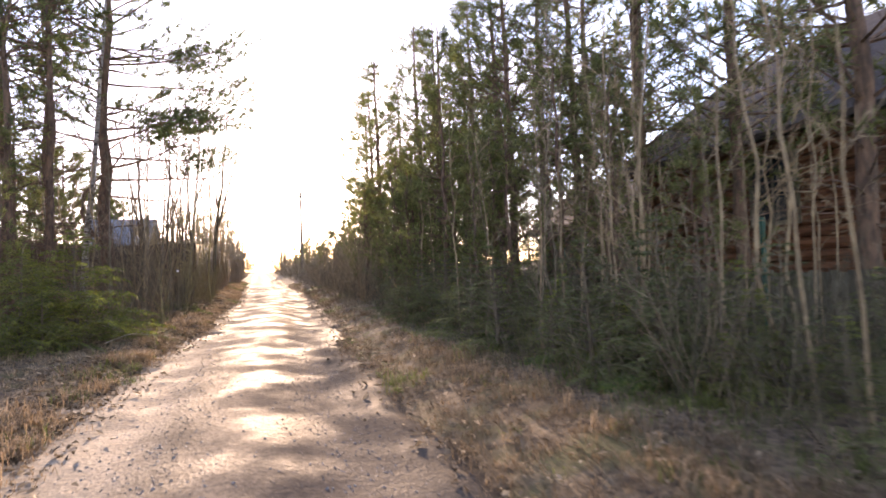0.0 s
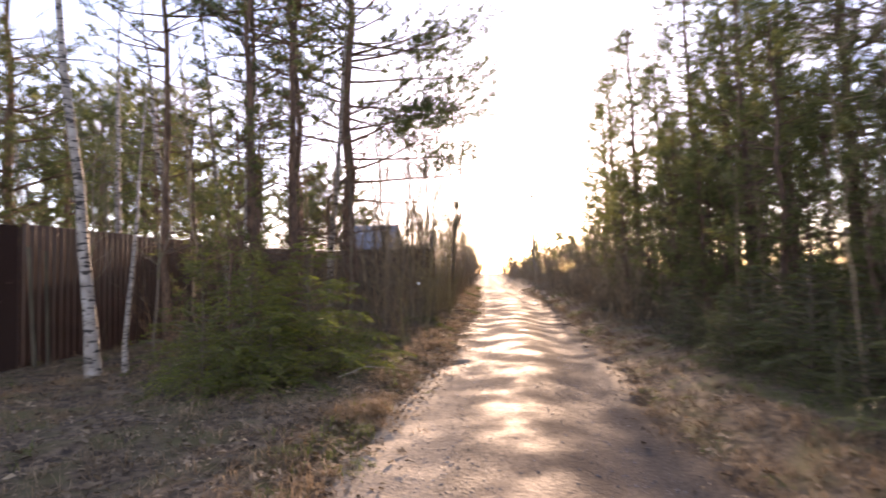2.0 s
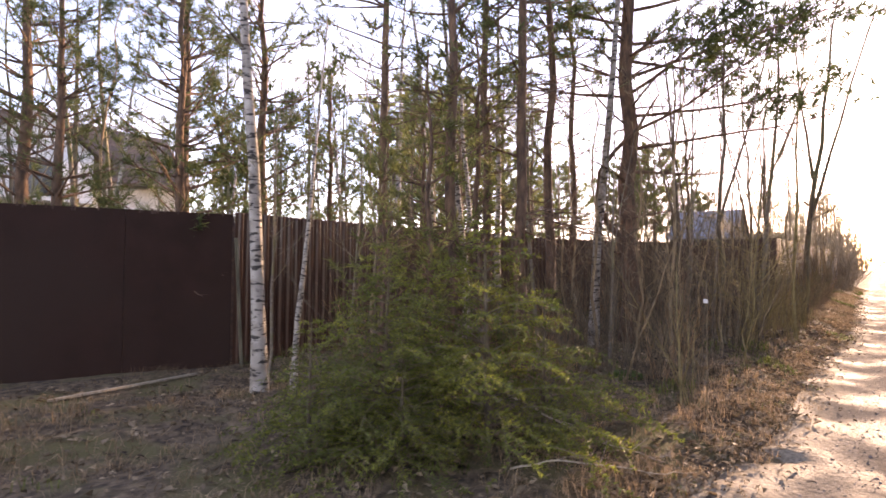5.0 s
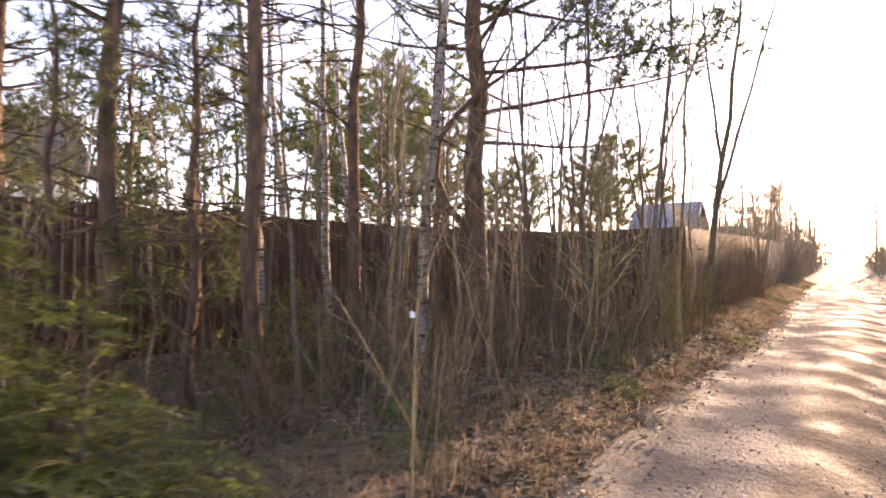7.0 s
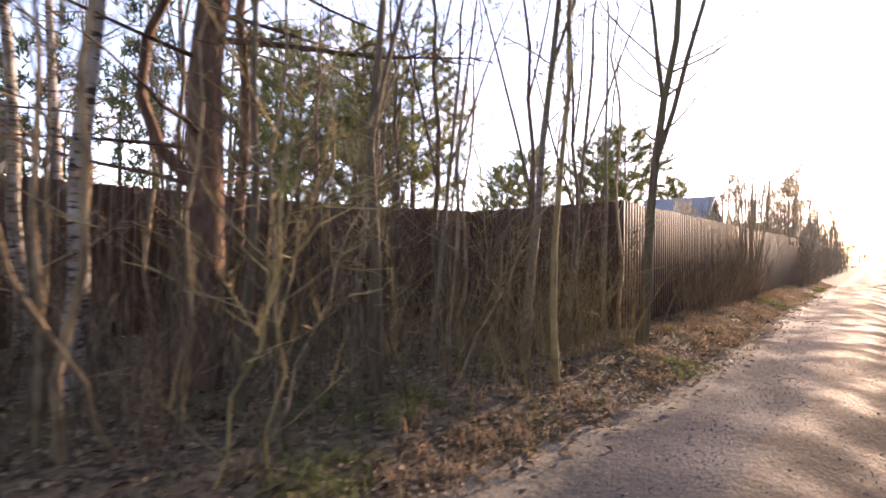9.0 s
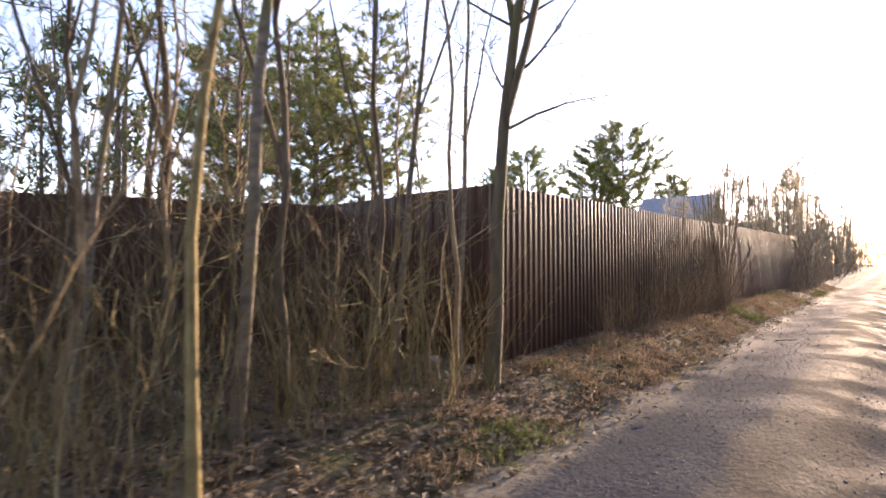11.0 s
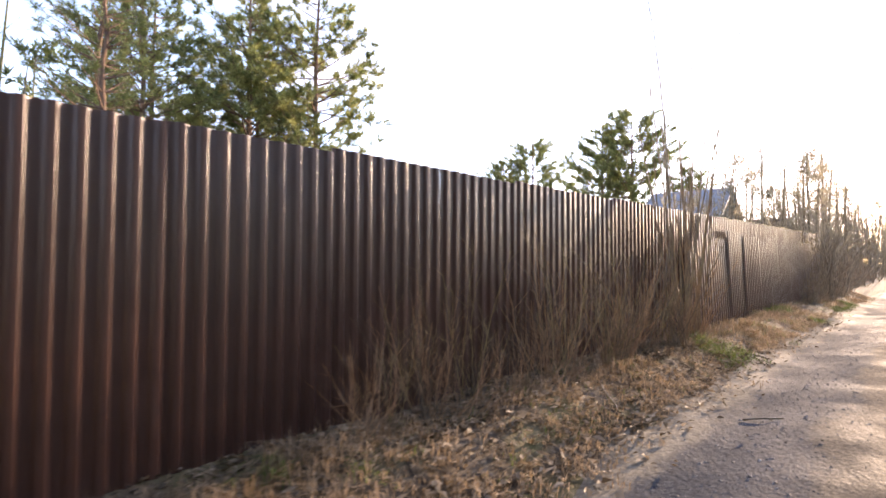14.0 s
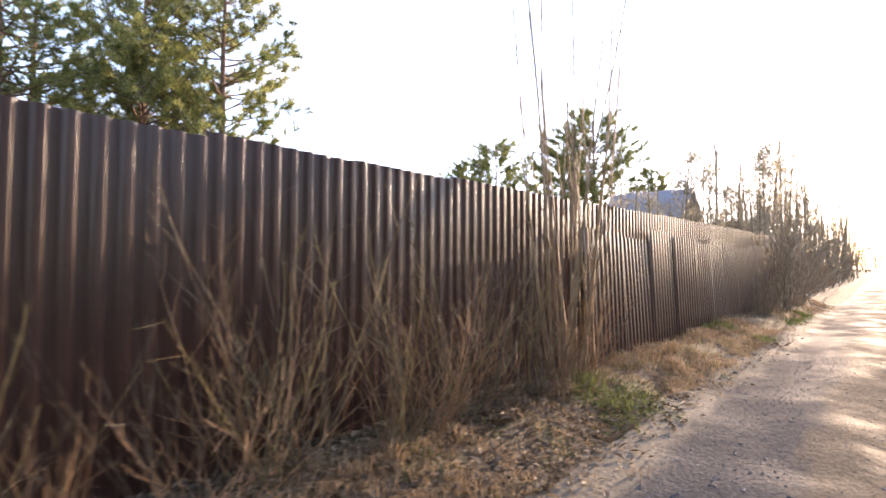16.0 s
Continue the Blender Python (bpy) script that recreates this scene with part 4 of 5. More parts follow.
for x, y, s in ((5.2, 10.5, 0.85), (6.0, 12.8, 0.95), (5.0, 14.6, 0.8), (6.7, 10.2, 0.95), (5.6, 16.8, 0.9), (4.6, 21.6, 0.95), (5.6, 19.0, 1.0), (6.8, 16.5, 1.0), (6.2, 24.0, 0.9), (7.6, 13.2, 1.05), (7.2, 8.6, 1.0), (8.2, 7.2, 1.0), (7.6, 4.6, 1.05), (7.9, 20.0, 1.0), (8.2, 42.5, 1.3), (7.6, 37.5, 1.35), (8.8, 27, 0.95), (9.5, 33, 0.95), (11, 24, 1.1), (16.5, 8, 1.2), (17, 13, 1.2), (8.7, 12.6, 1.1), (17.5, 3, 1.3), (16.6, 5.5, 1.25)):
    put(tall_pine, x, y, rng.uniform(0, 360), s)
for x, y, s in ((3.4, 5.6, 0.8), (3.9, 7.6, 1.0), (3.2, 9.8, 0.8), (3.0, 3.9, 0.6), (2.9, 5.0, 0.7), (2.95, 6.6, 0.8), (3.0, 8.4, 0.7), (3.5, 2.9, 0.7), (4.2, 3.6, 0.9), (3.1, 11.2, 0.8), (3.5, 2.2, 0.55), (3.0, 2.7, 0.45), (4.1, 2.0, 0.7), (4.9, 2.8, 0.8)):
    put(spruce_b, x, y, rng.uniform(0, 360), s * 0.8)
dark_spruce = spruce("young_spruce", "dark green young spruce in the roadside thicket", 63, 1.6, 1.0, M_NEEDLE, step=0.1, nw=0.007, nl=0.04, per=20, first=0.03, group="thicket spruces")
for i in range(40):
    y = 0.9 + 12 * (i / 40) + rng.uniform(-0.3, 0.3)
    put(dark_spruce, 2.75 + rng.random() ** 1.3 * 2.0 - 0.25 * smooth(3, 8, y), y, rng.uniform(0, 360), rng.uniform(0.45, 1.0))
for i in range(14):
    y = rng.uniform(1.0, 7.5)
    put((pole_a, pole_b)[i % 2], 2.5 + rng.random() * 2.6, y, rng.uniform(0, 360), rng.uniform(0.6, 1.1), lean=rng.uniform(-8, 8))
for i in range(20):
    put(young_pine, rng.uniform(3.3, 5.0), 19 + 2.1 * i + rng.uniform(-0.8, 0.8), rng.uniform(0, 360), rng.uniform(0.4, 0.62))
for x, y, r_ in ((3.3, 4.0, 0), (3.9, 3.1, 120), (4.6, 2.2, 200), (5.2, 3.9, 60)):
    put(alder_c, x, y, r_, 0.8)

for x, y, s, t in ((-3.95, 9.3, 0.5, 30), (-4.3, 10.3, 0.7, 250), (-4.5, 11.5, 0.85, 130), (-6.2, 12.4, 0.8, 300)):
    put(young_pine, x, y, t, s)
rng = random.Random(77)
for i in range(16):
    put(young_pine, rng.uniform(3.3, 4.8), rng.uniform(8, 19), rng.uniform(0, 360), rng.uniform(0.4, 0.75))
for x, y, s in ((6.6, 8.6, 0.9), (5.8, 9.9, 0.85), (5.6, 5.4, 0.7), (5.3, 7.0, 0.8), (4.6, 4.6, 0.45)):
    put(young_pine, x, y, rng.uniform(0, 360), s)

# ---- shrubs ----
willow_a = shrub("willow_shrub", "bare tan willow shrub in front of the fence", 81, 1.5, 13, 0.8, M_WILLOW, "shrubs along the fence", r=0.0045, side=8, slen=0.5)
willow_b = shrub("willow_shrub", "bare reddish shrub with arching stems by the fence", 82, 1.2, 14, 1.1, M_WILLOW, "shrubs along the fence", r=0.0045, side=8, slen=0.5)
willow_c = shrub("willow_shrub", "tall bare willow rising above the fence", 83, 5.4, 13, 0.2, M_STEM, "shrubs along the fence", r=0.017, slen=0.16, side=5, tip=0.008, wob=0.05)
brush = shrub("brush", "tangle of bare grey-brown undergrowth stems", 84, 1.7, 16, 0.8, M_UNDER, "undergrowth", r=0.0055)
rng = random.Random(12)
put(willow_c, -2.0, 28.9)
put(willow_c, -2.0, 29.3, 80, 0.85)
for i in range(26):
    y = 23.2 + 0.26 * i + rng.uniform(-0.2, 0.2)
    put((willow_a, willow_b, brush)[i % 3], rng.uniform(-2.25, -1.85), y, rng.uniform(0, 360), rng.uniform(0.55, 1.1) * (0.7 if y < 25 else 1.0))
for i in range(18):
    y = 38.5 + i * 1.2 + rng.uniform(-0.3, 0.3)
    put((willow_a, willow_b)[i % 2], rng.uniform(-2.3, -1.75) - max(0, y - 44) * 0.02, y, rng.uniform(0, 360), rng.uniform(0.5, 0.95) * (1.3 if y > 44 else 0.8))
for i in range(34):
    y = rng.uniform(10.5, 20.5)
    put((brush, willow_a, willow_b)[i % 3], rng.uniform(-6.3, -2.2), y, rng.uniform(0, 360), rng.uniform(0.5, 1.1))
for i in range(40):
    y = rng.uniform(2.2, 60)
    put((brush, willow_b)[i % 2], 2.5 + rng.random() * 1.8 + 0.01 * y, y, rng.uniform(0, 360), rng.uniform(0.6, 1.2))


# ---- undergrowth too dense to count ----
def undergrowth(name, label, seed, spots, material, thick=1.0):
    rng = random.Random(seed)
    g = Geo()
    for x, y, h in spots:
        a, f = rng.uniform(0, 6.28), rng.random() ** 2 * 0.7
        b = Vector((x, y, ground_z(x, y) - 0.05))
        q = curve(rng, b, Vector((math.cos(a) * f, math.sin(a) * f, 1)), h, 5, 0.2, 0.03)
        r0 = (0.003 + 0.003 * h * rng.uniform(0.5, 1.2)) * thick
        g.tube(q, taper(r0, 0.0018 * thick, 5), 3)
        twigs(g, rng, q, r0 * 0.5, 1, 0.32 * h, 0.7, every=1.4, up=0.1, frm=0.1)
    tagged(part(name, g, material), label, "undergrowth", kind="stuff")


rng = random.Random(31)
spots = []
while len(spots) < 430:
    x, y = rng.uniform(-6.4, -1.9), rng.uniform(9.0, 20.6)
    if noise.noise((x * 0.7, y * 0.7, 50)) > -0.15 and (y > 11.8 or (x < -3.6 and rng.random() < 0.3)) and rng.random() < 0.35 + 0.65 * smooth(-1.9, -3.4, x):
        spots.append((x, y, rng.uniform(0.5, 2.0) * (0.5 + 0.5 * smooth(-1.8, -3.0, x)) * (1 + 0.7 * smooth(14, 17, y))))
undergrowth("undergrowth", "grey-brown bare undergrowth between the trees and the fence", 32, spots, M_UNDER)
# Stems whose gold colour stands for low sun at the corner.
spots = [(-1.55 - 1.0 * rng.random() ** 0.8, rng.uniform(16.6, 20.4), rng.uniform(0.4, 1.5)) for _ in range(130)]
undergrowth("undergrowth", "tangle of bare stems by the fence corner, coloured sunlit pale gold", 36, spots, M_MOSSY_SUN, 0.9)
spots = [(-1.95 - 1.7 * rng.random(), rng.uniform(12.4, 18.0), rng.uniform(1.2, 3.2)) for _ in range(60)]
undergrowth("undergrowth", "tall fine brown brush along the track", 37, spots, M_UNDER, 0.8)
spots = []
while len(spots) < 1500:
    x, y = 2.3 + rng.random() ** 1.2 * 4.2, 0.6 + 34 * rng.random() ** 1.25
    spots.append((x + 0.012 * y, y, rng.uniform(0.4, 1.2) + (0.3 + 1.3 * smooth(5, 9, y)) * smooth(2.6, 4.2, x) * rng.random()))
undergrowth("undergrowth", "bare undergrowth filling the thicket, coloured dark brown for shade", 33, spots, M_THICK_SHADE)
# The two far rows take the pale stem colour in place of haze.
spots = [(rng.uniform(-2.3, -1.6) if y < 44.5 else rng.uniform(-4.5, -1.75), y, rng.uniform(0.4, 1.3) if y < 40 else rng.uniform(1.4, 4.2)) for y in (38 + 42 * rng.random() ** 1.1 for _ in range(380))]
undergrowth("undergrowth", "bare brush along the far fence, stems pale for haze", 34, spots, M_STEM, 1.6)
spots = [(rng.uniform(2.2, 6.0), y, rng.uniform(1.0, 3.0)) for y in (16 + 90 * rng.random() ** 1.5 for _ in range(1500))]
undergrowth("undergrowth", "bare bushes along the far verge", 35, spots, M_STEM, 1.8)


# ---- far woods ----
def far_wood(name, label, seed, spots, needle, thick=1.0, dens=2.1):
    """Distant trees in one mesh: trunk, limbs and clumps of foliage."""
    rng = random.Random(seed)
    tr, cr = Geo(), Geo()
    for x, y, h, green in spots:
        z = ground_z(x, y)
        b = Vector((x, y, z - 0.2))
        q = curve(rng, b, Vector((rng.uniform(-0.05, 0.05), 0, 1)), h, 5, 0.04)
        tr.tube(q, taper(0.05 + h * 0.008, 0.012, 5), 5)
        for k in range(int(h * dens)):
            t = rng.uniform(0.15 if not green else 0.25, 0.98)
            i = min(4, int(t * 5))
            p = q[i].lerp(q[i + 1], t * 5 - i)
            a = rng.uniform(0, 6.28)
            ln = ((0.9 + h * 0.13) if green else (0.8 + h * 0.15)) * (1.15 - 0.9 * t) * rng.uniform(0.6, 1.2) + 0.2
            s = curve(rng, p, Vector((math.cos(a), math.sin(a), 0.35 if green else 1.0)), ln, 3, 0.15, 0.04)
            tr.tube(s, taper((0.022 if green else 0.013) * thick, 0.005 * thick, 3), 3)
            if green:
                for e in s[1:]:
                    for _ in range(3):
                        tuft(cr, rng, e + rv(rng, 0.25), Vector((0, 0, 1)), 0.4, 6, 0.045 if needle is not M_TWIG else 0.022)
            else:
                twigs(tr, rng, s, 0.006 * thick, 1, 0.7, 0.6, every=1.3)
    w = part(name, tr, M_STEM if thick > 1 else M_BARK)
    tagged(w, label, "trees", kind="stuff")
    if cr.f:
        part("foliage", cr, needle, w)


rng = random.Random(14)
left = [(rng.uniform(-8, -2.4) if k % 3 else rng.uniform(-60, -18), 45 + 75 * rng.random() ** 1.5 if k % 3 else rng.uniform(46, 125), rng.uniform(3.8, 7.0) if k % 3 else rng.uniform(6, 11), False) for k in range(85)]
far_wood("far_wood", "hazy bare trees and pines far along the road", 15, left, M_NEEDLE_Y, 1.5, 2.4)
# Far trees; their clumps carry the haze as a pale tan colour.
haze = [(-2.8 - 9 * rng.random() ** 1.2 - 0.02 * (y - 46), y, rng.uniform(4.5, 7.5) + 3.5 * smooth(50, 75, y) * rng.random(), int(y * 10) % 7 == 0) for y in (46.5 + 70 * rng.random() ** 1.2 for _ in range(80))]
far_wood("far_wood", "twiggy birches and willows far along the fence, pale tan for haze", 25, haze, M_TWIG, 1.2, 2.8)
right = [(rng.uniform(2.9, 9) if k % 2 else rng.uniform(8, 40), rng.uniform(44, 125), rng.uniform(1.8, 3.2) if k % 2 else rng.uniform(5, 9), k % 4 == 0) for k in range(100)]
far_wood("far_wood", "distant bushes and pines beside the track", 16, right, M_NEEDLE, 2.2, 3.0)
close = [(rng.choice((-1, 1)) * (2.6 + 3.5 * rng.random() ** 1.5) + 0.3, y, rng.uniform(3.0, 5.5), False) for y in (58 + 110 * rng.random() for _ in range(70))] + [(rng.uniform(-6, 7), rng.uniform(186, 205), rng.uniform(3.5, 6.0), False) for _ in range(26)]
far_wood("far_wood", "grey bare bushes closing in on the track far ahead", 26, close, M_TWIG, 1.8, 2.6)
near = [(rng.uniform(-40, -11), rng.uniform(-4, 30), rng.uniform(7, 12), k % 3 == 0) for k in range(38)]
far_wood("far_wood", "bare birches and pines of the woods behind the fences", 17, near, M_NEEDLE)
# Rows at negative y are unseen, added to block sky from the side fence.
back = [(rng.uniform(-30, 30), rng.uniform(-45, -12), rng.uniform(7, 13), k % 2 == 0) for k in range(20)] + [(rng.choice((-1, 1)) * rng.uniform(4, 26), rng.uniform(-26, -6), rng.uniform(7, 12), k % 2 == 0) for k in range(34)] + [(rng.uniform(9, 40), rng.uniform(-6, 46), rng.uniform(8, 13), k % 2 == 0) for k in range(40)]
far_wood("far_wood", "mixed woods beyond the log house and unseen darkening trees behind the camera", 18, back, M_NEEDLE)
ring = Geo()
rng = random.Random(19)
for k in range(520):
    a = rng.uniform(0, 6.28)
    d = rng.uniform(150, 420)
    x, y = d * math.sin(a), d * math.cos(a)
    h = rng.uniform(5, 9) if abs(x) < 60 and y > 0 else rng.uniform(8, 15)
    z = ground_z(x, y)
    for _ in range(30):
        p = Vector((x + rng.gauss(0, 2.2), y + rng.gauss(0, 2.2), z + h * rng.random() ** 0.8))
        tuft(ring, rng, p, Vector((0, 0, 1)), 1.5, 4, 0.16)
tagged(part("backdrop", ring, M_BARK), "distant belt of bare woods on the horizon", "woods", kind="structure")


# ---- grass, leaves, stones ----
def scatter_grass():
    rng = random.Random(20)
    dry, green, old = Geo(), Geo(), Geo()
    for k in range(15000):
        if k % 10 < 6:
            x, y = -1.35 - rng.random() ** 1.5 * 5.6, rng.uniform(1.5, 46)
        else:
            x, y = 1.5 + rng.random() ** 1.4 * 2.6, 0.4 + 38 * rng.random() ** 1.6
        if x < -2.3 and y > 20.8:
            x = rng.uniform(-2.3, -1.35)
        if k % 6 == 0:
            x = rng.gauss(-1.45, 0.16) + 0.15 * noise.noise((2, y * 1.3, 0))
        if x < -2.2 and y < 10 and rng.random() < 0.3:
            continue
        d = noise.noise((x * 0.8, y * 0.8, 9))
        if d < -0.12 and rng.random() < 0.75:
            continue
        if k % 10 == 9 and k % 4 < 3:
            x, y = 2.2 + rng.random() * 3.5, 0.6 + 7 * rng.random()
        x += bend_x(y)
        g = green if (x > 2.4 and y < 7.5 and rng.random() < 0.75) or noise.noise((x * 0.6, y * 0.5, 30)) > 0.32 or rng.random() < 0.05 else old if x > 1 and rng.random() < 0.8 else dry
        z = ground_z(x, y)
        big = rng.uniform(0.5, 1.0) * (1.5 if d > 0.22 else 1) * (0.5 if abs(x) < 1.75 else 1)
        for _ in range(rng.randint(6, 13)):
            b = Vector((x + rng.gauss(0, 0.05), y + rng.gauss(0, 0.05), z - 0.01))
            a = rng.uniform(0, 6.28)
            ln = 0.2 * big * rng.uniform(0.5, 1.3)
            o = Vector((math.cos(a), math.sin(a), 0))
            f = rng.uniform(0.2, 1.1)
            s = Vector((-o.y, o.x, 0)) * 0.0028
            mid = b + (o * f * 0.45 + Vector((0, 0, 0.8))) * ln * 0.6
            tip = mid + (o * (f + 0.35) + Vector((0, 0, 0.45 - 0.6 * f))) * ln * 0.55
            n0 = len(g.v)
            g.v += [b - s, b + s, mid + s, mid - s, tip]
            g.f += [(n0, n0 + 1, n0 + 2, n0 + 3), (n0 + 3, n0 + 2, n0 + 4)]
    for _ in range(1500):
        y = 0.2 + 9 * rng.random() ** 1.2
        x = 1.3 + rng.random() ** 0.8 * 1.3 + bend_x(y)
        z = ground_z(x, y)
        for _ in range(7):
            a, ln = rng.uniform(0, 6.28), rng.uniform(0.07, 0.2)
            o = Vector((math.cos(a), math.sin(a), 0))
            b = Vector((x + rng.gauss(0, 0.04), y + rng.gauss(0, 0.04), z - 0.01))
            old.blade(b, (o * rng.uniform(0.3, 1.0) + Vector((0, 0, rng.uniform(0.25, 0.8)))) * ln, 0.003, Vector((-o.y, o.x, 0)))
    for k in range(900):
        y = 20.7 + 9.5 * rng.random()
        x = -2.4 + 0.75 * rng.random()
        z = ground_z(x, y)
        g = old if rng.random() < 0.6 else dry
        for _ in range(7):
            a, ln = rng.uniform(0, 6.28), rng.uniform(0.06, 0.2)
            o = Vector((math.cos(a), math.sin(a), 0))
            b = Vector((x + rng.gauss(0, 0.04), y + rng.gauss(0, 0.04), z - 0.01))
            g.blade(b, (o * rng.uniform(0.3, 1.0) + Vector((0, 0, rng.uniform(0.15, 0.8)))) * ln, 0.003, Vector((-o.y, o.x, 0)))
    for k in range(3200):
        x, y = -1.9 - 5.6 * rng.random(), 3.5 + 8.5 * rng.random()
        d = noise.noise((x * 1.1, y * 1.1, 17))
        if d < -0.05 and rng.random() < 0.7:
            continue
        g = dry if rng.random() < 0.25 + 0.5 * smooth(0.1, 0.35, d) else old
        z = ground_z(x, y)
        for _ in range(8):
            a, ln = rng.uniform(0, 6.28), rng.uniform(0.08, 0.22) * (1 + 0.5 * smooth(0.1, 0.4, d))
            o = Vector((math.cos(a), math.sin(a), 0))
            b = Vector((x + rng.gauss(0, 0.05), y + rng.gauss(0, 0.05), z - 0.01))
            g.blade(b, (o * rng.uniform(0.4, 1.0) + Vector((0, 0, rng.uniform(0.1, 0.7)))) * ln, 0.003, Vector((-o.y, o.x, 0)))
    tagged(part("dry_grass", dry, M_GRASS), "tufts of dry straw-coloured grass on the verges", "grass", kind="stuff")
    tagged(part("old_grass", old, M_OLDGRASS), "matted old brown grass, darkened for shade along the thicket", "grass", kind="stuff")
    tagged(part("green_grass", green, M_GREENGRASS), "sparse green grass tufts on the verges", "grass", kind="stuff")


scatter_grass()


def scatter_leaves():
    rng = random.Random(21)
    g = Geo()
    for k in range(38000):
        if k % 9 == 0:
            x, y = -1.52 + rng.gauss(0, 0.2) + 0.2 * noise.noise((5, rng.random() * 0.01, 0)), 2 + 28 * rng.random()
        elif k % 9 == 1:
            x, y = -1.6 - rng.random() * 3.0, 12.5 + 8 * rng.random()
        elif k % 9 < 7:
            x, y = -1.3 - rng.random() ** 1.5 * 5.6, 3 + 26 * rng.random()
        elif k % 9 == 7:
            x, y = 1.7 + rng.random() * 3, rng.uniform(1, 30)
        else:
            x, y = rng.choice((-1.25, 1.5)) + rng.gauss(0, 0.18), rng.uniform(1, 36)
        x += bend_x(y)
        if x < -2.35 and y > 20.8:
            x = -1.7 - 0.7 * rng.random()
        p = Vector((x, y, ground_z(x, y) + rng.uniform(0.002, 0.025)))
        s = rng.uniform(0.014, 0.034) * (1.6 if k % 4 == 0 else 1)
        e = Euler((rng.gauss(0, 0.35), rng.gauss(0, 0.35), rng.uniform(0, 6.28))).to_matrix()
        n0 = len(g.v)
        c = rng.uniform(0.1, 0.5) * s
        for q in ((-s, 0, 0), (-0.2 * s, -0.55 * s, c), (s, 0, 0.2 * c), (-0.2 * s, 0.55 * s, c)):
            g.v.append(p + e @ Vector(q))
        g.f += [(n0, n0 + 1, n0 + 2), (n0, n0 + 2, n0 + 3)]
    tagged(part("fallen_leaves", g, M_LEAF), "brown fallen leaves scattered over the verges", "leaves", kind="stuff")


scatter_leaves()


def scatter_stones():
    rng = random.Random(22)
    g = Geo()
    for k in range(11000):
        band = rng.random()
        x = rng.gauss(0.78, 0.24) if band < 0.45 else rng.gauss(-0.5, 0.2) if band < 0.82 else rng.uniform(-1.5, 1.7)
        y = 1.0 + 33 * rng.random() ** 1.15
        x += bend_x(y)
        s = min(0.015, 0.0035 + abs(rng.gauss(0, 0.0045)))
        p = Vector((x, y, road_z(x, y) + s * 0.25))
        n0 = len(g.v)
        a0 = rng.uniform(0, 6.28)
        for i in range(5):
            a = a0 + i * 1.2566
            g.v.append(p + Vector((math.cos(a) * s * rng.uniform(0.7, 1.3), math.sin(a) * s * rng.uniform(0.7, 1.3), rng.uniform(-0.3, 0.1) * s)))
        g.v += [p + Vector((rng.uniform(-0.3, 0.3) * s, rng.uniform(-0.3, 0.3) * s, s * rng.uniform(0.25, 0.5))), p - Vector((0, 0, s))]
        for i in range(5):
            j = (i + 1) % 5
            g.f += [(n0 + i, n0 + j, n0 + 5), (n0 + j, n0 + i, n0 + 6)]
    tagged(part("gravel", g, M_GRAVEL), "small grey stones and grit on the dirt track", "gravel", kind="stuff")


scatter_stones()


def lump():
    """A pale rounded stone at the foot of the fence corner."""
    rng = random.Random(40)
    bm = bmesh.new()
    bmesh.ops.create_icosphere(bm, subdivisions=3, radius=1)
    for v in bm.verts:
        v.co *= 1 + 0.22 * noise.noise(v.co * 1.3)
        v.co = Vector((v.co.x * 0.08, v.co.y * 0.07, v.co.z * 0.045))
    me = bpy.data.meshes.new("stone")
    bm.to_mesh(me)
    bm.free()
    me.materials.append(M_STONE)
    me.polygons.foreach_set("use_smooth", [True] * len(me.polygons))
    ob = new("stone", me)
    ob.location = (-2.95, 20.72, ground_z(-2.95, 20.72) + 0.03)
    tagged(ob, "pale grey rounded stone at the fence foot", "stone")


M_STONE = mat("pale_stone", (0.28, 0.29, 0.31), (0.45, 0.45, 0.47), 9, 0.8, bump=0.4)
lump()


def scrap(x, y, z, size, seed):
    """A crumpled scrap of white plastic caught on a twig."""
    rng = random.Random(seed)
    g = Geo()
    for j in range(5):
        for i in range(5):
            g.v.append(Vector((x + (i - 2) * size / 4 + rng.gauss(0, size * 0.06), y + rng.gauss(0, size * 0.16), z + (j - 2) * size / 5 + rng.gauss(0, size * 0.05))))
    for j in range(4):
        for i in range(4):
            a = j * 5 + i
            g.f.append((a, a + 1, a + 6, a + 5))
    ob = part("plastic_scrap", g, M_WHITE)
    tagged(ob, "scrap of white plastic caught on a bare twig", "litter")
    t = Geo().tube(curve(rng, Vector((x, y, ground_z(x, y) - 0.05)), Vector((0, 0, 1)), z - ground_z(x, y) + 0.12, 5, 0.02), taper(0.007, 0.003, 5), 4)
    part("twig", t, M_STEM, ob)


scrap(-1.78, 11.4, 1.25, 0.045, 41)
mossy = shrub("mossy_shrub", "bare shrub with yellow-green mossy stems", 95, 1.7, 7, 0.5, M_MOSSY_SUN, r=0.011, side=7, slen=0.5)
put(mossy, -2.15, 11.85)
put(mossy, -2.35, 16.9, 140, 0.9)
put(mossy, -2.6, 20.0, 250, 0.8)
for x, y, t, sz in ((-1.7, 19.5, 170, 0.8), (-2.1, 19.2, 290, 0.95), (-2.2, 18.4, 220, 0.9)):
    put(mossy, x, y, t, sz)
gold_willow = shrub("willow_shrub", "bare willow shrub before the fence, coloured sunlit gold", 97, 1.75, 10, 0.6, M_MOSSY_SUN, "shrubs along the fence", r=0.005, side=10, slen=0.45)
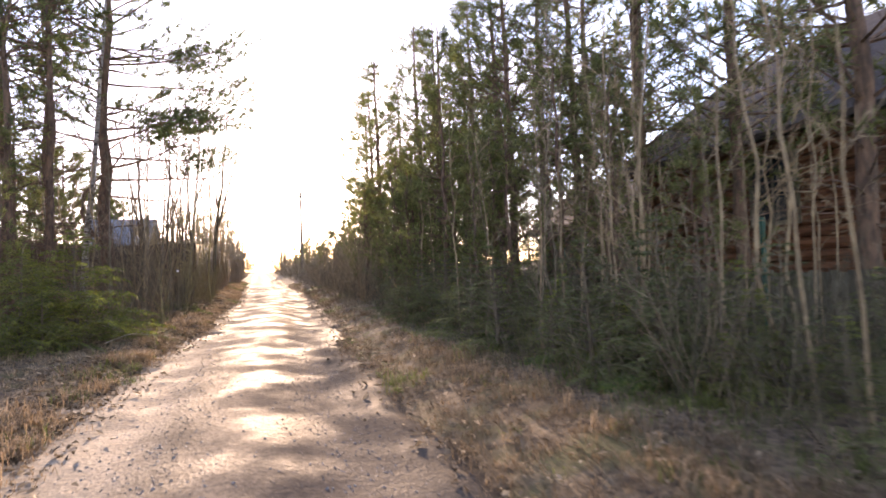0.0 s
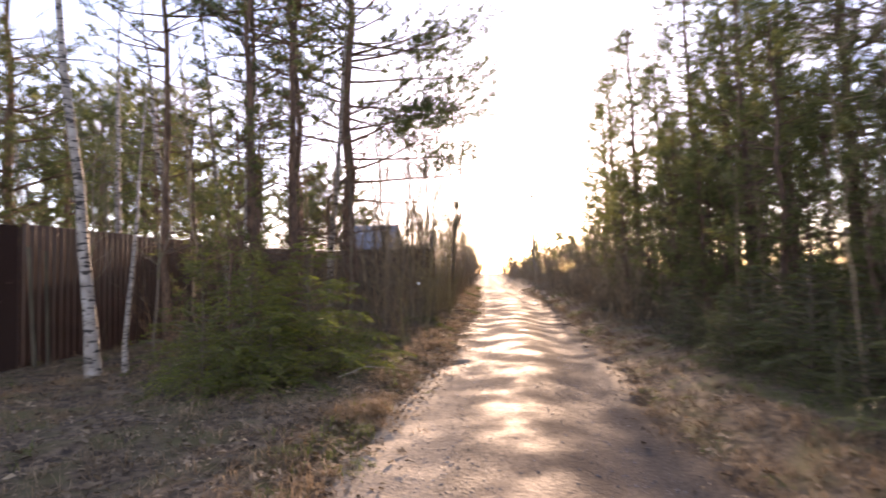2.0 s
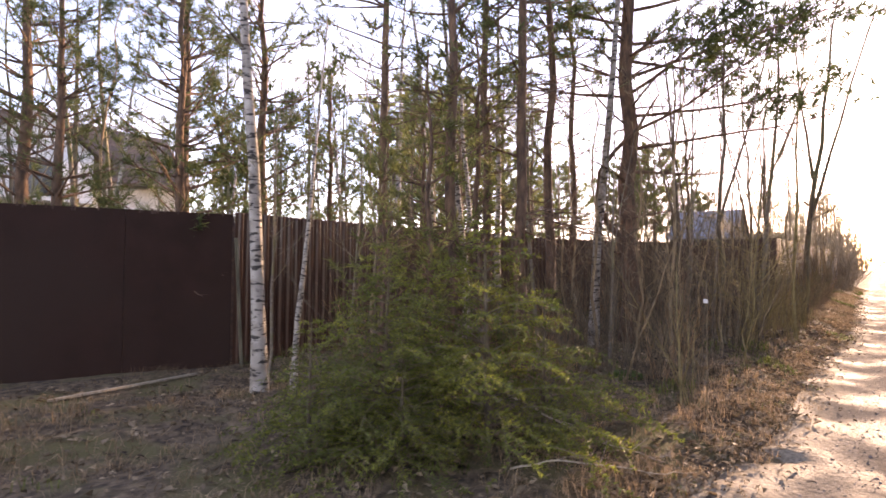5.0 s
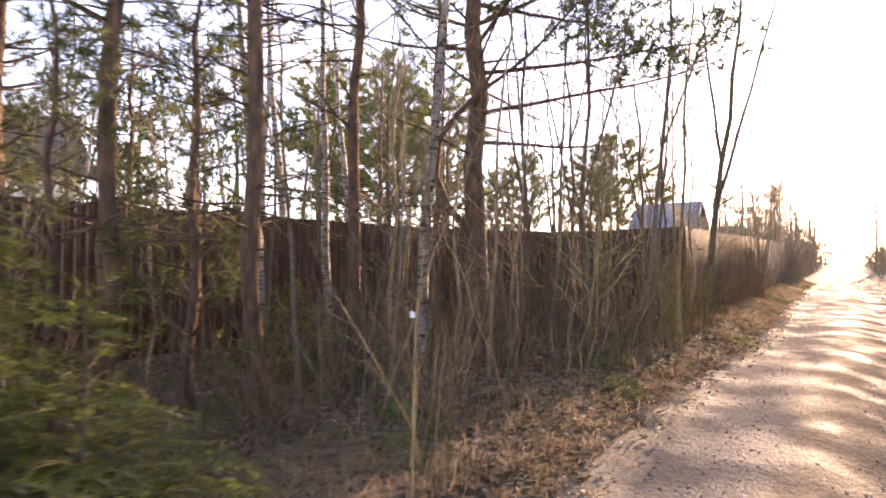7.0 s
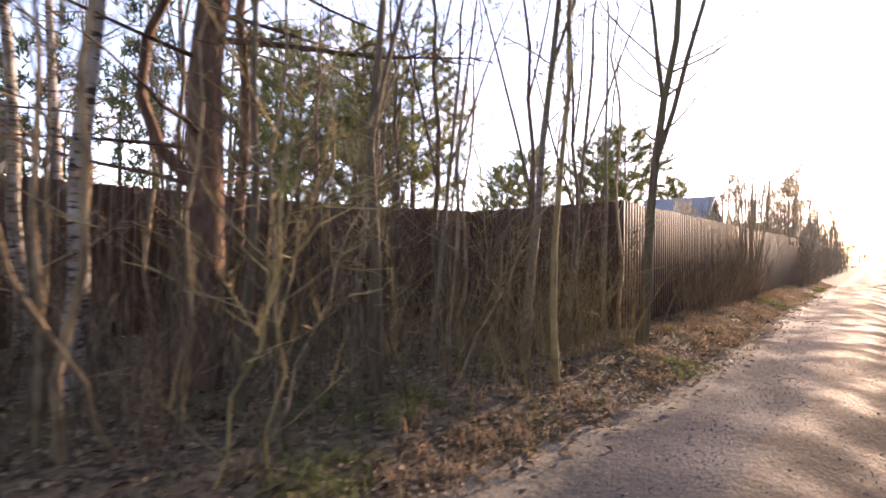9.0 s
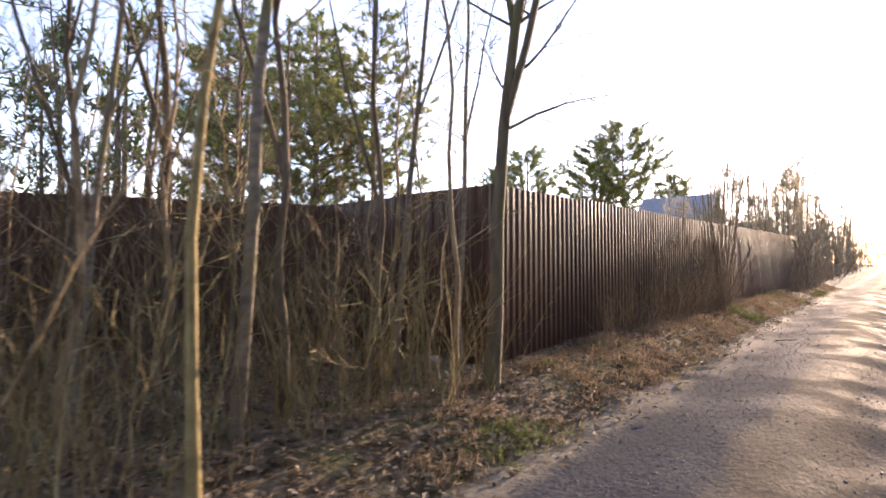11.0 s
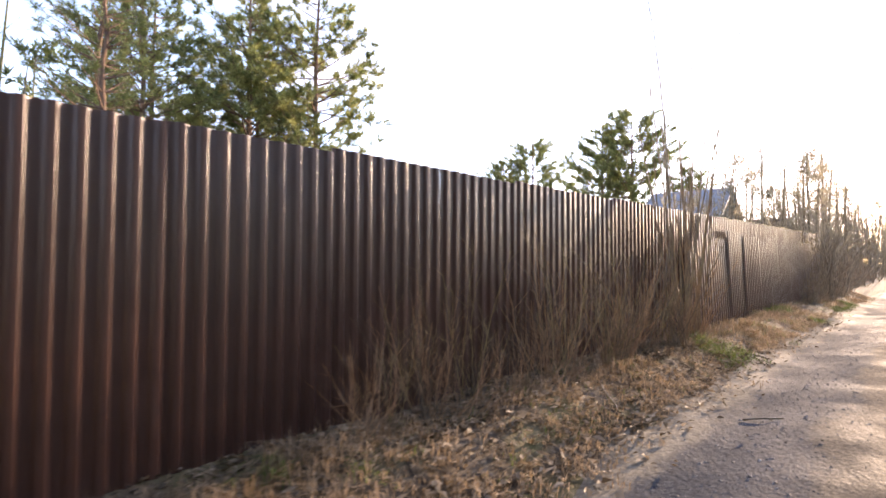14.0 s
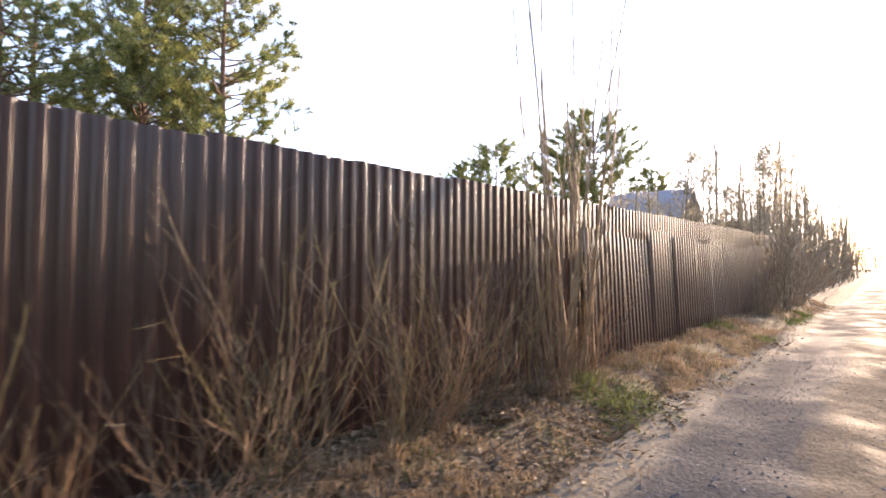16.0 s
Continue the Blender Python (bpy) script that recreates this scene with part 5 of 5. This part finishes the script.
for x, y, t, sz in ((-2.15, 24.4, 20, 0.75), (-2.05, 25.6, 170, 0.8), (-1.95, 26.5, 260, 0.85), (-2.1, 27.3, 310, 0.95), (-2.05, 28.4, 50, 0.9), (-2.2, 23.6, 200, 0.6)):
    put(gold_willow, x, y, t, sz)
golden = bare_tree("roadside_sapling", "crooked sapling on the verge, bark coloured sunlit gold", 96, 2.9, 0.0115, M_MOSSY_SUN, (0.12, 0.0), 20, 0.08, 1.0, 1, group="golden saplings", sway=0.06, spread=0.95, tip=0.2)
for x, y, t, sz, ln in ((-2.0, 14.4, 150, 0.9, 14), (-2.05, 14.75, 20, 1.1, 4), (-2.05, 15.9, 300, 0.6, 6), (-2.7, 16.4, 250, 0.8, 8), (-2.4, 19.95, 210, 0.6, 15), (-1.95, 18.6, 80, 0.6, 22), (-3.0, 18.6, 280, 1.1, 6), (-2.15, 17.3, 180, 0.7, 16)):
    put(golden, x, y, t, sz, lean=ln)


def fallen(name, label, pts, r, material, seed, side=6):
    """A dead stick lying on the ground, with a few broken twigs."""
    rng = random.Random(seed)
    q = []
    for a, b in zip(pts, pts[1:]):
        for k in range(4):
            p = Vector(a).lerp(Vector(b), k / 4)
            q.append(p + Vector((rng.gauss(0, 0.012), rng.gauss(0, 0.012), rng.uniform(0, 0.012))))
    q.append(Vector(pts[-1]))
    g = Geo().tube(q, taper(r, r * 0.35, len(q) - 1), 6, True)
    twigs(g, rng, q, r * 0.4, 1, 0.3, 0.7, every=side / len(q), up=0.03)
    tagged(part(name, g, material), label, "branch")


M_DEAD = mat("dead_wood", (0.26, 0.22, 0.16), (0.44, 0.38, 0.29), 14, 0.85, bump=0.5, stretch=(4, 4, 1))


def gz(x, y, up):
    return (x, y, ground_z(x, y) + up)


fallen("fallen_branch", "pale dead branch lying under the young spruce", [gz(-2.95, 9.75, 0.35), gz(-2.36, 9.97, 0.08), gz(-1.8, 10.1, 0.03)], 0.011, M_DEAD, 91)
fallen("fallen_branch", "thin pale dead branch bent over dry grass", [gz(-2.5, 9.1, 0.05), gz(-2.15, 9.2, 0.16), gz(-1.75, 9.75, 0.1), gz(-1.6, 10.2, 0.03)], 0.008, M_DEAD, 92)
fallen("fallen_branch", "weathered stick lying at the road edge", [gz(-1.6, 25.6, 0.03), gz(-1.3, 25.3, 0.03)], 0.008, M_DEAD, 93, 2)
fallen("fallen_branch", "dark stick lying on the dirt track", [(-0.55, 26.1, road_z(-0.55, 26.1) + 0.012), (-0.3, 26.3, road_z(-0.3, 26.3) + 0.012)], 0.01, M_BARK, 94, 2)


def lath(name, label, a, b, w):
    """A weathered lath lying on the litter."""
    a, b = Vector(a), Vector(b)
    d = b - a
    m = Matrix.Translation(a) @ Euler((0.05, -math.atan2(d.z, d.xy.length), math.atan2(d.y, d.x))).to_matrix().to_4x4()
    tagged(part(name, Geo().box(0, -w / 2, 0, d.length, w / 2, 0.022, m), M_DEAD), label, "board")


lath("lath", "grey weathered lath lying before the gate", gz(-6.8, 7.55, 0.01), gz(-6.97, 9.1, 0.02), 0.04)

for x, y, dx, top, w in ((-7.05, 9.74, -0.1, 1.95, 0.04), (-7.0, 9.92, -0.06, 1.9, 0.035)):
    z = ground_z(x, y)
    m = Matrix.Translation((x, y, z)) @ Euler((0.02, dx * 0.6, radians(68))).to_matrix().to_4x4()
    tagged(part("lath", Geo().box(-w / 2, -0.01, 0, w / 2, 0.01, top - z, m), M_BOARD), "pale weathered lath leaning against the gate", "board", "laths at the gate")


def moss_mound(x, y, sx, sy, sz, seed):
    """A low cushion of green moss and rotting stump."""
    bm = bmesh.new()
    bmesh.ops.create_icosphere(bm, subdivisions=4, radius=1)
    for v in bm.verts:
        d = 1 + 0.25 * noise.noise(v.co * 1.7 + Vector((seed, 0, 0))) + 0.1 * noise.noise(v.co * 6)
        v.co = Vector((v.co.x * sx, v.co.y * sy, v.co.z * sz)) * d
    me = bpy.data.meshes.new("moss_mound")
    bm.to_mesh(me)
    bm.free()
    me.materials.append(M_MOSS)
    me.polygons.foreach_set("use_smooth", [True] * len(me.polygons))
    ob = new("moss_mound", me)
    ob.location = (x, y, ground_z(x, y) - sz * 0.15)
    tagged(ob, "low cushion of green moss on the verge", "moss", "moss cushions")


for k, (x, y, a, b, c) in enumerate(((2.75, 3.5, 0.3, 0.22, 0.12), (2.9, 6.6, 0.35, 0.3, 0.14), (3.3, 4.5, 0.28, 0.3, 0.12), (2.7, 5.0, 0.2, 0.18, 0.09), (-3.0, 12.6, 0.25, 0.2, 0.09))):
    moss_mound(x, y, a, b, c, k * 3.7)
